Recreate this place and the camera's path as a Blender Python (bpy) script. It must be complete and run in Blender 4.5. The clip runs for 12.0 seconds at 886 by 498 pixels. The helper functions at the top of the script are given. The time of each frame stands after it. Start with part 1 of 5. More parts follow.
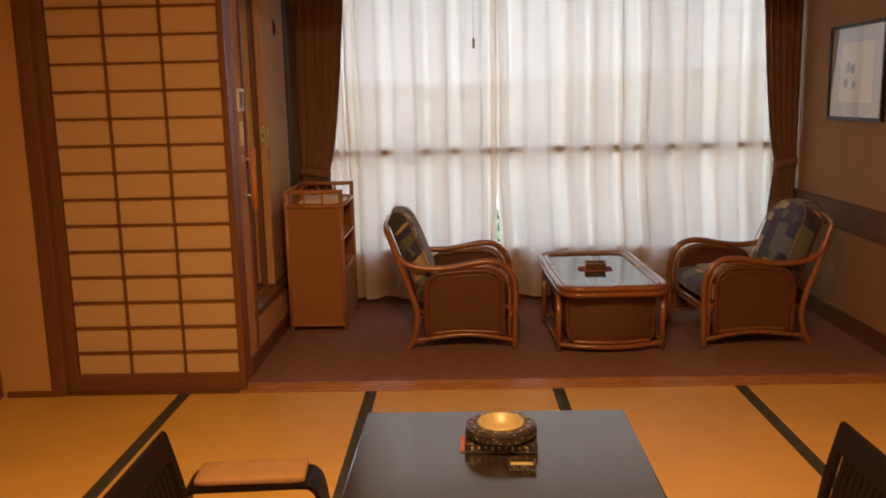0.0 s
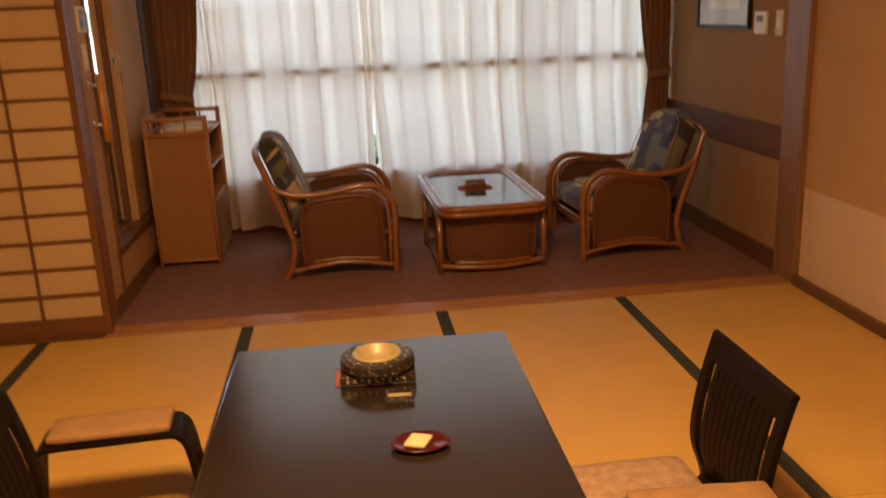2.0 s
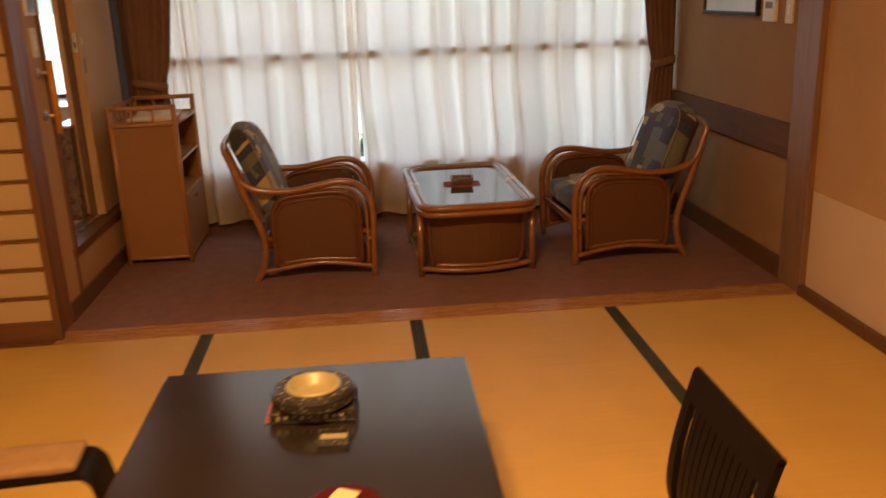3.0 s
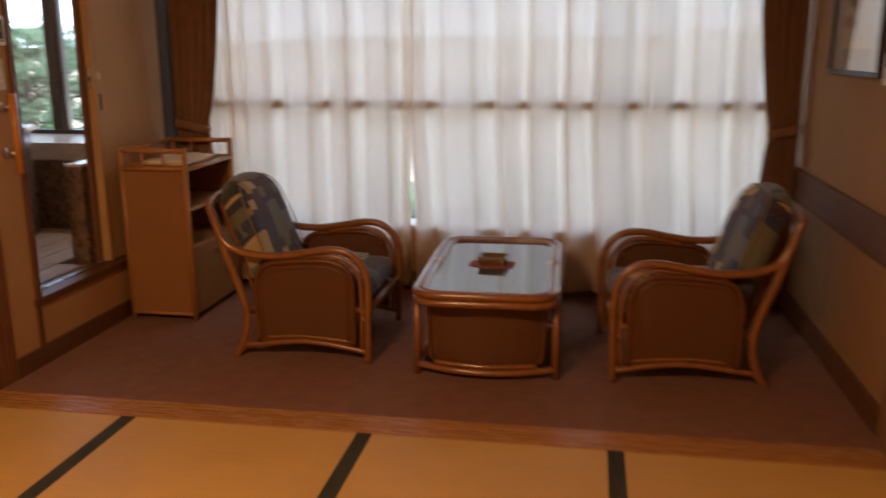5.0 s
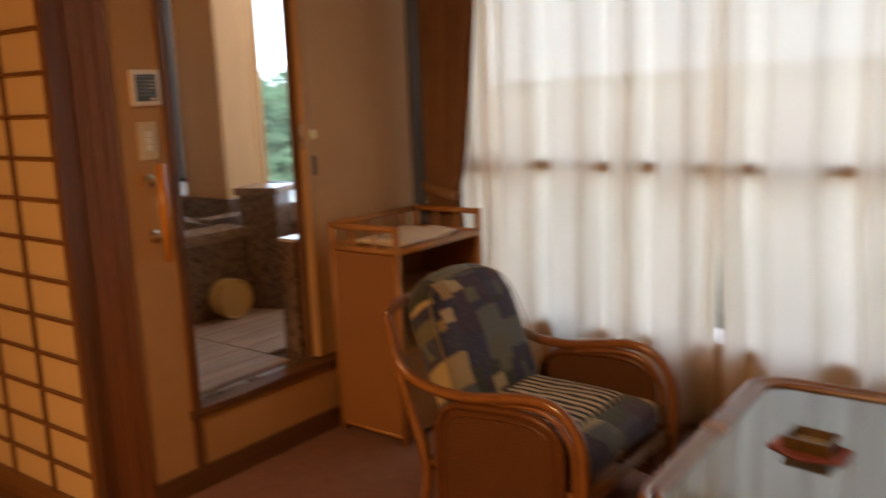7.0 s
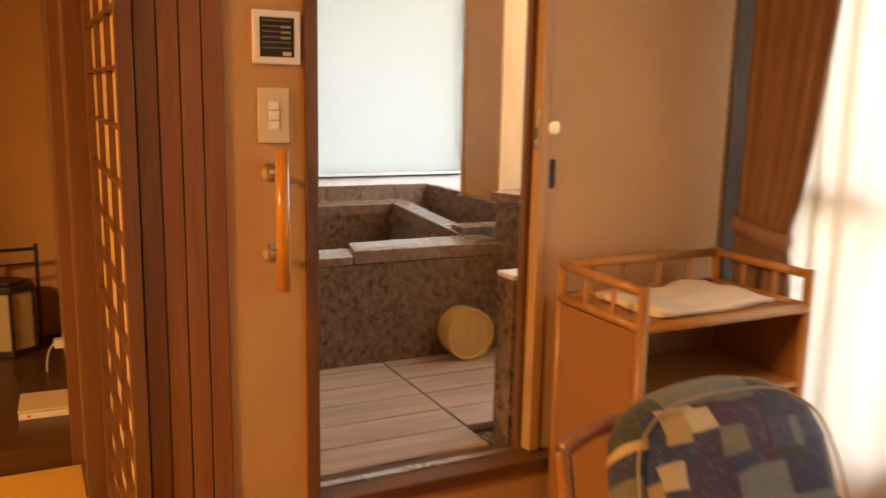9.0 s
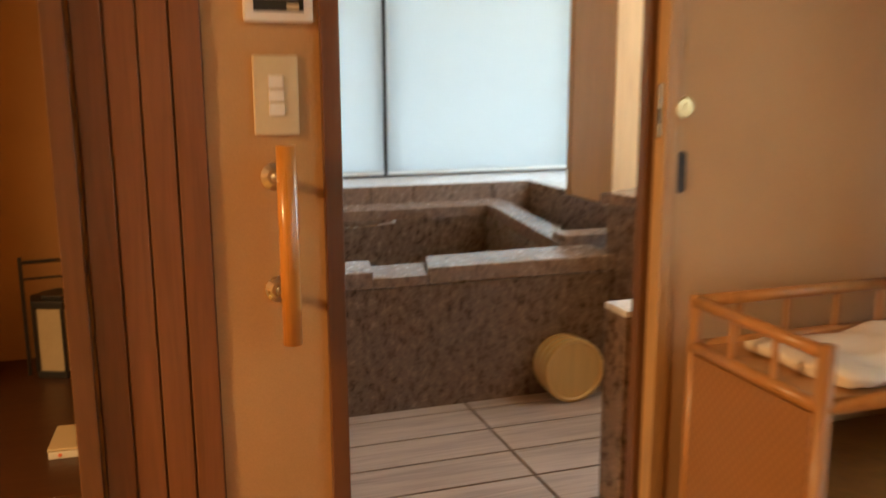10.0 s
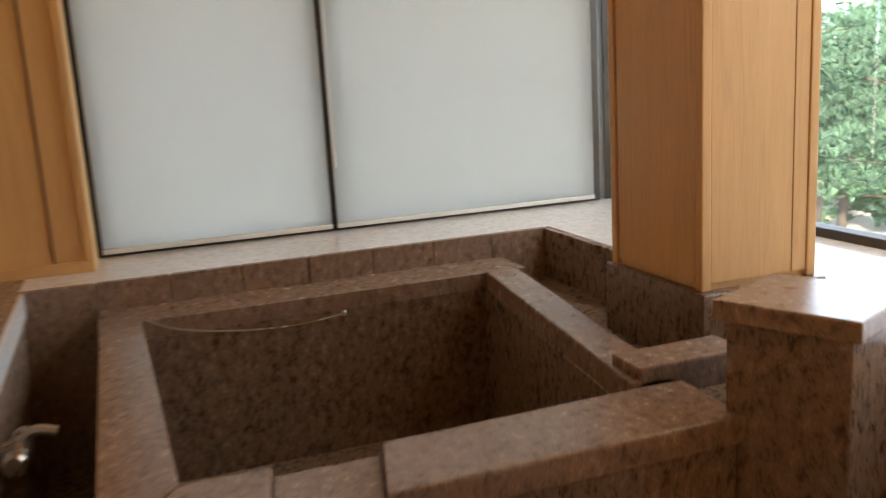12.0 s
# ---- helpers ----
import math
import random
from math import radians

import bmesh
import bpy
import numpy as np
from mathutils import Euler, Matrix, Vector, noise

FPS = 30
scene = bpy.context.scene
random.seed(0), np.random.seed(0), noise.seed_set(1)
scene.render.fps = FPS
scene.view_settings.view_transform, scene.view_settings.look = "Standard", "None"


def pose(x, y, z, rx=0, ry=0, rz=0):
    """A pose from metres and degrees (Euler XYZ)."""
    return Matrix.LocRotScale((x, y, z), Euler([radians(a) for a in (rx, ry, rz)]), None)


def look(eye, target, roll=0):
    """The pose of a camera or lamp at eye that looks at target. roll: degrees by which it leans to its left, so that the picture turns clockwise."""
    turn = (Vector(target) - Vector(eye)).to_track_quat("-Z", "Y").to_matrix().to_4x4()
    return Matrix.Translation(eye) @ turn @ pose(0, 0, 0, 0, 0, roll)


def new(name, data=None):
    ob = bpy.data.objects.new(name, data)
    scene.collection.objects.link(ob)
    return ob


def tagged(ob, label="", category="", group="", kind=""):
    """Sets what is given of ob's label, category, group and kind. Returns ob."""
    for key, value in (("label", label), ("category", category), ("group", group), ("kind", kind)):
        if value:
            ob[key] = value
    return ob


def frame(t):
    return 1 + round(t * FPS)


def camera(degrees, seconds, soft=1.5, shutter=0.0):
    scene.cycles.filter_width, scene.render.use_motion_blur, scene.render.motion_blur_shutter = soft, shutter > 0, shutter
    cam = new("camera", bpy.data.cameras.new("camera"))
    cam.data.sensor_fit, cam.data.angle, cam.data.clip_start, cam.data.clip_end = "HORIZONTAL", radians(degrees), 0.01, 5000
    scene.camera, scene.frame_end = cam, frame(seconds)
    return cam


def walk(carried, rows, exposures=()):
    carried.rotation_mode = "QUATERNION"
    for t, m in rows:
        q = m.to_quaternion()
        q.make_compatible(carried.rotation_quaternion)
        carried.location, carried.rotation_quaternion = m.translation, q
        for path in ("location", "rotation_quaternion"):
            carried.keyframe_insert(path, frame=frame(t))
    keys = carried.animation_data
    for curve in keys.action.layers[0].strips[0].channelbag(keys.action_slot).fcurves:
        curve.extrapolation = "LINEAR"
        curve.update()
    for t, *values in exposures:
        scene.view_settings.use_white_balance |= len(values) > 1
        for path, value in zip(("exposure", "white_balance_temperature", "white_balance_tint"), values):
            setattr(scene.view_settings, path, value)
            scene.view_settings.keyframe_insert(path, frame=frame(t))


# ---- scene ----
cam = camera(54.9, 12.0, soft=1.5, shutter=0.9)
EXPOSURE = 2.7
PATH = [
    (0, (0.216, 0.269, 1.393), (0.174, 2.237, 1.043), -1.3),
    (0.5, (0.223, 0.269, 1.393), (0.213, 2.233, 1.016), -1.3),
    (1, (0.23, 0.273, 1.401), (0.236, 2.237, 1.023), -1.5),
    (1.5, (0.23, 0.303, 1.354), (0.287, 2.26, 0.947), -1.8),
    (2, (0.283, 0.407, 1.366), (0.49, 2.323, 0.831), -2.5),
    (2.5, (0.361, 0.539, 1.37), (0.524, 2.446, 0.789), -2.5),
    (2.7, (0.408, 0.6, 1.372), (0.575, 2.507, 0.794), -2.2),
    (4.5, (1.194, 1.262, 1.344), (1.227, 3.197, 0.84), -0.7),
    (5, (1.421, 1.502, 1.317), (1.091, 3.421, 0.864), -0.3),
    (5.5, (1.537, 1.897, 1.326), (1.098, 3.794, 0.868), -1.2),
    (6, (1.659, 2.258, 1.357), (0.846, 4.039, 0.95), -1.8),
    (6.5, (1.616, 2.591, 1.347), (0.738, 4.343, 0.949), -1.8),
    (7, (1.551, 2.954, 1.358), (0.351, 4.512, 0.992), -2.3),
    (7.2, (1.523, 3.083, 1.349), (0.231, 4.566, 0.985), -2.1),
    (8.8, (1.077, 3.981, 1.305), (-0.657, 4.916, 0.96), 1.1),
    (9, (0.999, 4.065, 1.293), (-0.761, 4.943, 0.931), 1.2),
    (9.5, (0.73, 4.266, 1.277), (-1.113, 4.972, 0.952), 0.6),
    (10, (0.485, 4.395, 1.252), (-1.378, 5.015, 0.871), -0.2),
    (10.5, (0.146, 4.582, 1.249), (-1.744, 5.011, 0.756), -1.6),
    (11, (-0.163, 4.676, 1.276), (-2.059, 5.134, 0.83), -1.9),
    (11.5, (-0.494, 4.781, 1.298), (-2.377, 5.327, 0.903), -3.4),
    (12, (-0.751, 4.848, 1.295), (-2.602, 5.495, 0.9), -3.4),
]
walk(cam, [(t, look(eye, target, roll)) for t, eye, target, roll in PATH],
     exposures=[(t, EXPOSURE + e, k, tint) for t, e, k, tint in
                ((0, 0.1, 7100, 12), (1.0, 0.08, 7000, 11), (1.5, 0.04, 6900, 10), (2.5, 0.18, 6850, 8), (4.5, 0.1, 6800, 7), (5.0, -0.12, 6700, 12),
                 (5.5, 0.07, 6950, 11), (6.5, 0.06, 7100, 10), (7.0, 0.16, 7200, 8),
                 (8.8, 1.42, 8500, 9), (9.5, 1.24, 6850, -3), (10.3, 1.22, 6620, -4), (11.0, 1.1, 7600, 2), (11.5, 0.76, 8200, 7), (12, 0.55, 8000, 6))])

# ---------- world and light ----------
world = bpy.data.worlds.new("World")
scene.world = world
world.use_nodes = True
wn = world.node_tree
sky = wn.nodes.new("ShaderNodeTexSky")
sky.sky_type = 'NISHITA'
sky.sun_disc = False
sky.sun_elevation = radians(45)
sky.sun_rotation = radians(127)
sky.air_density, sky.dust_density, sky.ozone_density = 1.0, 0.1, 4.0
wn.nodes["Background"].inputs["Strength"].default_value = 0.135
veil = wn.nodes.new("ShaderNodeHueSaturation")           # thin high cloud evens out the sky's colour
veil.inputs["Saturation"].default_value = 0.2
cool = wn.nodes.new("ShaderNodeMix")
cool.data_type, cool.blend_type = 'RGBA', 'MULTIPLY'
cool.inputs[0].default_value = 1.0
cool.inputs[7].default_value = (0.74, 0.94, 1.28, 1.0)
wn.links.new(sky.outputs[0], veil.inputs["Color"])
wn.links.new(veil.outputs[0], cool.inputs[6])
wn.links.new(cool.outputs[2], wn.nodes["Background"].inputs["Color"])

sun = new("sun", bpy.data.lights.new("sun", 'SUN'))
sun.data.energy, sun.data.angle, sun.data.color = 2.8, radians(4), (1.0, 0.96, 0.90)
sun.matrix_world = look((0, 0, 0), (-0.60, 0.45, -0.66))


def area_lamp(name, x, y, z, sx, sy, power, colour, target):
    lamp = bpy.data.lights.new(name, 'AREA')
    lamp.shape, lamp.size, lamp.size_y, lamp.energy, lamp.color = 'RECTANGLE', sx, sy, power, colour
    ob = new(name, lamp)
    ob.matrix_world = look((x, y, z), target)
    return ob


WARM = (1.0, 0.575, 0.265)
# Lamp is out of view, assumed from the warm light in the room.
area_lamp("assumed_ceiling_glow", 0.2, 1.6, 2.36, 0.55, 0.55, 15.0, WARM, (0.2, 1.601, 0))

# Unseen fill lamp under the window head, added to boost the side window's daylight.
area_lamp("side_window_fill", -2.2, 6.56, 2.08, 2.2, 0.22, 1.5, (0.93, 0.97, 1.0), (-2.2, 5.96, 1.28))

# ---------- materials ----------


def nodes_of(name):
    m = bpy.data.materials.new(name)
    m.use_nodes = True
    return m, m.node_tree, m.node_tree.nodes["Principled BSDF"]


def coords(t, scale=(1, 1, 1), kind="Object"):
    tc, mp = t.nodes.new("ShaderNodeTexCoord"), t.nodes.new("ShaderNodeMapping")
    mp.inputs["Scale"].default_value = scale
    t.links.new(tc.outputs[kind], mp.inputs["Vector"])
    return mp.outputs["Vector"]


def noise_tex(t, vec, scale, detail=4, rough=0.6, distort=0.0):
    n = t.nodes.new("ShaderNodeTexNoise")
    n.inputs["Scale"].default_value, n.inputs["Detail"].default_value = scale, detail
    n.inputs["Roughness"].default_value, n.inputs["Distortion"].default_value = rough, distort
    t.links.new(vec, n.inputs["Vector"])
    return n.outputs["Fac"]


def ramp(t, fac, stops, interp='LINEAR'):
    r = t.nodes.new("ShaderNodeValToRGB")
    r.color_ramp.interpolation = interp
    els = r.color_ramp.elements
    while len(els) < len(stops):
        els.new(0.5)
    for e, (p, c) in zip(els, stops):
        e.position, e.color = p, (*c, 1)
    t.links.new(fac, r.inputs["Fac"])
    return r.outputs["Color"]


def mixc(t, fac, a, b, mode='MIX'):
    m = t.nodes.new("ShaderNodeMix")
    m.data_type, m.blend_type = 'RGBA', mode
    for v, k in ((fac, 0), (a, 6), (b, 7)):
        if isinstance(v, (int, float)):
            m.inputs[k].default_value = v
        elif isinstance(v, tuple):
            m.inputs[k].default_value = (*v, 1)
        else:
            t.links.new(v, m.inputs[k])
    return m.outputs[2]


def mathn(t, op, a, b=0.0):
    m = t.nodes.new("ShaderNodeMath")
    m.operation = op
    for v, k in ((a, 0), (b, 1)):
        if isinstance(v, (int, float)):
            m.inputs[k].default_value = v
        else:
            t.links.new(v, m.inputs[k])
    return m.outputs[0]


def bump(t, bs, height, strength=0.2, dist=0.002):
    b = t.nodes.new("ShaderNodeBump")
    b.inputs["Strength"].default_value, b.inputs["Distance"].default_value = strength, dist
    t.links.new(height, b.inputs["Height"])
    t.links.new(b.outputs["Normal"], bs.inputs["Normal"])


def tone(c, k):
    return tuple(min(1.0, v * k) for v in c)


def plain(name, c, rough=0.6, metal=0.0, var=0.12, scale=8, fine=120, bumps=0.15, dist=0.001, ior=1.5):
    """A surface of one colour with soft patches, fine grain and relief."""
    m, t, b = nodes_of(name)
    v = coords(t)
    big, small = noise_tex(t, v, scale, 5), noise_tex(t, v, fine, 3)
    mixed = mathn(t, 'ADD', mathn(t, 'MULTIPLY', big, 0.6), mathn(t, 'MULTIPLY', small, 0.4))
    t.links.new(ramp(t, mixed, [(0.3, tone(c, 1 - var)), (0.7, tone(c, 1 + var))]), b.inputs["Base Color"])
    b.inputs["Metallic"].default_value, b.inputs["IOR"].default_value = metal, ior
    t.links.new(mathn(t, 'ADD', mathn(t, 'MULTIPLY', big, 0.1), rough - 0.05), b.inputs["Roughness"])
    if bumps:
        bump(t, b, small, bumps, dist)
    return m


def wood(name, c, axis=2, rough=0.4, var=0.3, freq=30, coat=0.0):
    """Wood with its grain along one axis."""
    m, t, b = nodes_of(name)
    s = [freq, freq, freq]
    s[axis] = freq * 0.06
    info = t.nodes.new("ShaderNodeObjectInfo")
    v = coords(t, tuple(s))
    add = t.nodes.new("ShaderNodeVectorMath")
    add.operation = 'ADD'
    sc = t.nodes.new("ShaderNodeVectorMath")
    sc.operation = 'SCALE'
    sc.inputs[0].default_value, = ((37.0, 21.0, 53.0),)
    t.links.new(info.outputs["Random"], sc.inputs["Scale"])
    t.links.new(v, add.inputs[0])
    t.links.new(sc.outputs[0], add.inputs[1])
    g, f = noise_tex(t, add.outputs[0], 1.0, 6, 0.62, 1.2), noise_tex(t, add.outputs[0], 5.0, 3, 0.6)
    mixed = mathn(t, 'ADD', mathn(t, 'MULTIPLY', g, 0.7), mathn(t, 'MULTIPLY', f, 0.3))
    t.links.new(ramp(t, mixed, [(0.28, tone(c, 1 - var)), (0.5, c), (0.75, tone(c, 1 + var * 0.8))]), b.inputs["Base Color"])
    t.links.new(mathn(t, 'ADD', mathn(t, 'MULTIPLY', f, 0.2), rough - 0.1), b.inputs["Roughness"])
    b.inputs["Coat Weight"].default_value, b.inputs["Coat Roughness"].default_value = coat, 0.15
    bump(t, b, mixed, 0.12, 0.001)
    return m


def woven(name, c, pitch=0.006, slant=False):
    """Woven cane or rattan: crossed strands with dark gaps."""
    m, t, b = nodes_of(name)
    v = coords(t)
    k = 2 * math.pi / pitch
    sep = t.nodes.new("ShaderNodeSeparateXYZ")
    t.links.new(v, sep.inputs[0])
    h = mathn(t, 'ADD', sep.outputs[0], sep.outputs[1])
    z = sep.outputs[2]
    if slant:
        h, z = mathn(t, 'ADD', h, z), mathn(t, 'SUBTRACT', h, z)
    a = mathn(t, 'SINE', mathn(t, 'MULTIPLY', h, k))
    d = mathn(t, 'SINE', mathn(t, 'MULTIPLY', z, k * 0.8))
    w = mathn(t, 'ADD', mathn(t, 'MULTIPLY', mathn(t, 'MULTIPLY', a, d), 0.5), 0.5)
    stain = noise_tex(t, v, 9, 5)
    col = ramp(t, w, [(0.0, tone(c, 0.68)), (0.45, c), (1.0, tone(c, 1.2))])
    t.links.new(mixc(t, mathn(t, 'MULTIPLY', stain, 0.5), col, tone(c, 0.6)), b.inputs["Base Color"])
    b.inputs["Roughness"].default_value = 0.5
    bump(t, b, w, 0.5, 0.002)
    return m


def granite(name, dark, mid, light, rough=0.28):
    m, t, b = nodes_of(name)
    v = coords(t, (1.15, 1.15, 0.7))
    big, n1, n2 = noise_tex(t, v, 7, 4), noise_tex(t, v, 44, 7, 0.80, 0.25), noise_tex(t, v, 240, 2)
    col = ramp(t, n1, [(0.38, dark), (0.46, mid), (0.55, tone(mid, 1.15)), (0.65, light)])
    col = mixc(t, mathn(t, 'MULTIPLY', big, 0.42), col, mid)
    col = mixc(t, ramp(t, n2, [(0.58, (0, 0, 0)), (0.75, (0.7, 0.7, 0.7))]), col, dark)
    t.links.new(col, b.inputs["Base Color"])
    t.links.new(mathn(t, 'ADD', mathn(t, 'MULTIPLY', n1, 0.25), rough - 0.12), b.inputs["Roughness"])
    bump(t, b, n1, 0.12, 0.0008)
    return m


def patchwork(name):
    """Upholstery: rows of uneven blocks in blue, purple, grey green, ochre and cream, printed with small marks."""
    m, t, b = nodes_of(name)
    v = coords(t)
    sep = t.nodes.new("ShaderNodeSeparateXYZ")
    t.links.new(v, sep.inputs[0])
    wob = mathn(t, 'MULTIPLY', noise_tex(t, v, 8, 2), 0.035)
    across = mathn(t, 'ADD', sep.outputs[1], wob)
    along = mathn(t, 'ADD', mathn(t, 'ADD', mathn(t, 'MULTIPLY', sep.outputs[0], -0.9), sep.outputs[2]), wob)

    def white(value):
        n = t.nodes.new("ShaderNodeTexWhiteNoise")
        n.noise_dimensions = '1D'
        t.links.new(value, n.inputs["W"])
        return n.outputs["Value"]

    def cells(size_u, size_v, seed):
        col = mathn(t, 'FLOOR', mathn(t, 'ADD', mathn(t, 'DIVIDE', across, size_u), seed))
        shift = mathn(t, 'MULTIPLY', white(mathn(t, 'ADD', col, seed)), 1.0)
        row = mathn(t, 'FLOOR', mathn(t, 'ADD', mathn(t, 'DIVIDE', along, size_v), shift))
        return white(mathn(t, 'ADD', mathn(t, 'MULTIPLY', col, 17.31), mathn(t, 'ADD', mathn(t, 'MULTIPLY', row, 5.77), seed)))

    big, small = cells(0.115, 0.125, 3.0), cells(0.058, 0.075, 7.4)
    stops = [(0.0, (0.026, 0.034, 0.085)), (0.19, (0.13, 0.135, 0.10)), (0.33, (0.36, 0.24, 0.09)), (0.42, (0.045, 0.028, 0.062)),
             (0.56, (0.12, 0.14, 0.14)), (0.70, (0.03, 0.045, 0.038)), (0.82, (0.46, 0.36, 0.20)), (0.92, (0.042, 0.055, 0.11))]
    c1, c2 = ramp(t, big, stops, 'CONSTANT'), ramp(t, small, stops, 'CONSTANT')
    pick = ramp(t, cells(0.115, 0.125, 5.5), [(0.0, (0, 0, 0)), (0.66, (1, 1, 1))], 'CONSTANT')
    col = mixc(t, pick, c1, c2)
    sm = noise_tex(t, v, 75, 3, 0.7)
    col = mixc(t, ramp(t, sm, [(0.54, (0, 0, 0)), (0.68, (0.28, 0.28, 0.28))]), col, (0.27, 0.25, 0.19))
    t.links.new(col, b.inputs["Base Color"])
    b.inputs["Roughness"].default_value = 0.9
    b.inputs["Sheen Weight"].default_value = 0.2
    bump(t, b, noise_tex(t, v, 400, 2), 0.3, 0.001)
    return m


def zebra(name):
    m, t, b = nodes_of(name)
    v = coords(t)
    w = t.nodes.new("ShaderNodeTexWave")
    w.inputs["Scale"].default_value, w.inputs["Distortion"].default_value = 9, 2.2
    w.inputs["Detail"].default_value, w.inputs["Detail Scale"].default_value = 3, 1.5
    w.bands_direction = 'Y'
    t.links.new(v, w.inputs["Vector"])
    t.links.new(ramp(t, w.outputs["Fac"], [(0.42, (0.035, 0.03, 0.028)), (0.56, (0.55, 0.45, 0.32))]), b.inputs["Base Color"])
    b.inputs["Roughness"].default_value = 0.9
    return m


def sheer(name, c, clear, glow, weave=900):
    """Thin cloth: partly see-through, partly scattering light to its far side."""
    m = bpy.data.materials.new(name)
    m.use_nodes = True
    t = m.node_tree
    t.nodes.remove(t.nodes["Principled BSDF"])
    out = t.nodes["Material Output"]
    v = coords(t)
    n, big = noise_tex(t, v, weave, 2), noise_tex(t, v, 6, 3)
    col = mixc(t, mathn(t, 'MULTIPLY', big, 0.25), c, tone(c, 0.85))
    tr, tl, df = (t.nodes.new("ShaderNodeBsdf" + k) for k in ("Transparent", "Translucent", "Diffuse"))
    for s in (tl, df):
        t.links.new(col, s.inputs["Color"])
    m1, m2 = t.nodes.new("ShaderNodeMixShader"), t.nodes.new("ShaderNodeMixShader")
    m1.inputs[0].default_value = glow
    t.links.new(df.outputs[0], m1.inputs[1])
    t.links.new(tl.outputs[0], m1.inputs[2])
    t.links.new(mathn(t, 'MULTIPLY', mathn(t, 'ADD', mathn(t, 'MULTIPLY', n, 0.5), 0.75), clear), m2.inputs[0])
    t.links.new(m1.outputs[0], m2.inputs[1])
    t.links.new(tr.outputs[0], m2.inputs[2])
    t.links.new(m2.outputs[0], out.inputs["Surface"])
    return m


def tatami_mat():
    m, t, b = nodes_of("tatami_rush")
    v = coords(t)
    sep = t.nodes.new("ShaderNodeSeparateXYZ")
    t.links.new(v, sep.inputs[0])
    rush = mathn(t, 'SINE', mathn(t, 'MULTIPLY', sep.outputs[1], 2 * math.pi / 0.0045))
    warp = mathn(t, 'SINE', mathn(t, 'MULTIPLY', sep.outputs[0], 2 * math.pi / 0.016))
    h = mathn(t, 'ADD', mathn(t, 'MULTIPLY', rush, 0.5), mathn(t, 'MULTIPLY', warp, 0.3))
    big, streak = noise_tex(t, v, 2.2, 5), noise_tex(t, coords(t, (2, 300, 1)), 1.0, 3)
    c = (0.60, 0.365, 0.09)
    col = ramp(t, mathn(t, 'ADD', mathn(t, 'MULTIPLY', big, 0.5), mathn(t, 'MULTIPLY', streak, 0.5)),
               [(0.3, tone(c, 0.82)), (0.55, c), (0.75, tone(c, 1.12))])
    t.links.new(col, b.inputs["Base Color"])
    b.inputs["Roughness"].default_value = 0.55
    bump(t, b, h, 0.12, 0.0008)
    return m


def glass(name, c=(1, 1, 1), rough=0.0):
    m, t, b = nodes_of(name)
    b.inputs["Base Color"].default_value = (*c, 1)
    b.inputs["Transmission Weight"].default_value, b.inputs["Roughness"].default_value = 1.0, rough
    b.inputs["IOR"].default_value = 1.45
    return m


M_TATAMI = tatami_mat()
M_BORDER = plain("border_cloth", (0.035, 0.04, 0.03), 0.85, var=0.4, fine=260, bumps=0.3)
M_CARPET = plain("brown_carpet", (0.225, 0.112, 0.085), 0.95, var=0.22, scale=14, fine=420, bumps=0.6, dist=0.003)
M_PLASTER = plain("ochre_plaster", (0.475, 0.285, 0.128), 0.9, var=0.11, scale=3, fine=320, bumps=0.25)
# Darker copy of the ochre plaster: the bay wall's shade is in its colour.
M_PLASTER_BAY_SHADE = plain("bay_plaster_shaded", (0.34, 0.195, 0.088), 0.92, var=0.11, scale=3, fine=320, bumps=0.3)
M_PAPERWALL = plain("pale_wall_paper", (0.62, 0.45, 0.30), 0.85, var=0.06, scale=3, fine=260, bumps=0.12)
M_TANWALL = plain("tan_wall_covering", (0.55, 0.35, 0.185), 0.85, var=0.09, scale=3, fine=380, bumps=0.25)
M_CEIL = plain("ceiling_board", (0.55, 0.42, 0.26), 0.85, var=0.08)
M_DARKWOOD = wood("dark_wood_upright", (0.15, 0.066, 0.028), 2, 0.42)
M_JAMBWOOD = wood("reddish_jamb_wood", (0.21, 0.082, 0.03), 2, 0.5)
M_DARKWOOD_X = wood("dark_wood_lengthwise", (0.15, 0.066, 0.028), 0, 0.42)
M_DARKWOOD_Y = wood("dark_wood_crosswise", (0.13, 0.06, 0.026), 1, 0.42)
M_BELTWOOD = wood("matt_belt_rail_wood", (0.13, 0.06, 0.026), 1, 0.75)
M_ALCOVE = wood("polished_alcove_board", (0.075, 0.032, 0.014), 1, 0.35)
M_RAILWOOD = wood("window_rail_wood", (0.24, 0.13, 0.065), 0, 0.5)
M_MIDWOOD = wood("worn_post_wood", (0.25, 0.14, 0.075), 2, 0.45)
M_SILLWOOD = wood("threshold_wood", (0.38, 0.185, 0.07), 0, 0.27)
M_EDGEWOOD = wood("light_door_edge", (0.50, 0.30, 0.135), 2, 0.4)
M_PANELWOOD = wood("hinoki_panel", (0.64, 0.375, 0.16), 2, 0.5, var=0.16, freq=60)
M_RATTAN = plain("rattan_pole", (0.26, 0.106, 0.035), 0.30, var=0.28, scale=16, fine=90, bumps=0.08)
M_RATTAN.node_tree.nodes["Principled BSDF"].inputs["Coat Weight"].default_value = 0.9
M_RATTAN.node_tree.nodes["Principled BSDF"].inputs["Coat Roughness"].default_value = 0.18
M_RATTAN_D = plain("dark_rattan_edging", (0.135, 0.050, 0.017), 0.35, var=0.25, scale=16, fine=90, bumps=0.08)
M_CANE = wood("cane_pole", (0.43, 0.20, 0.065), 2, 0.38, var=0.3, freq=14, coat=0.2)
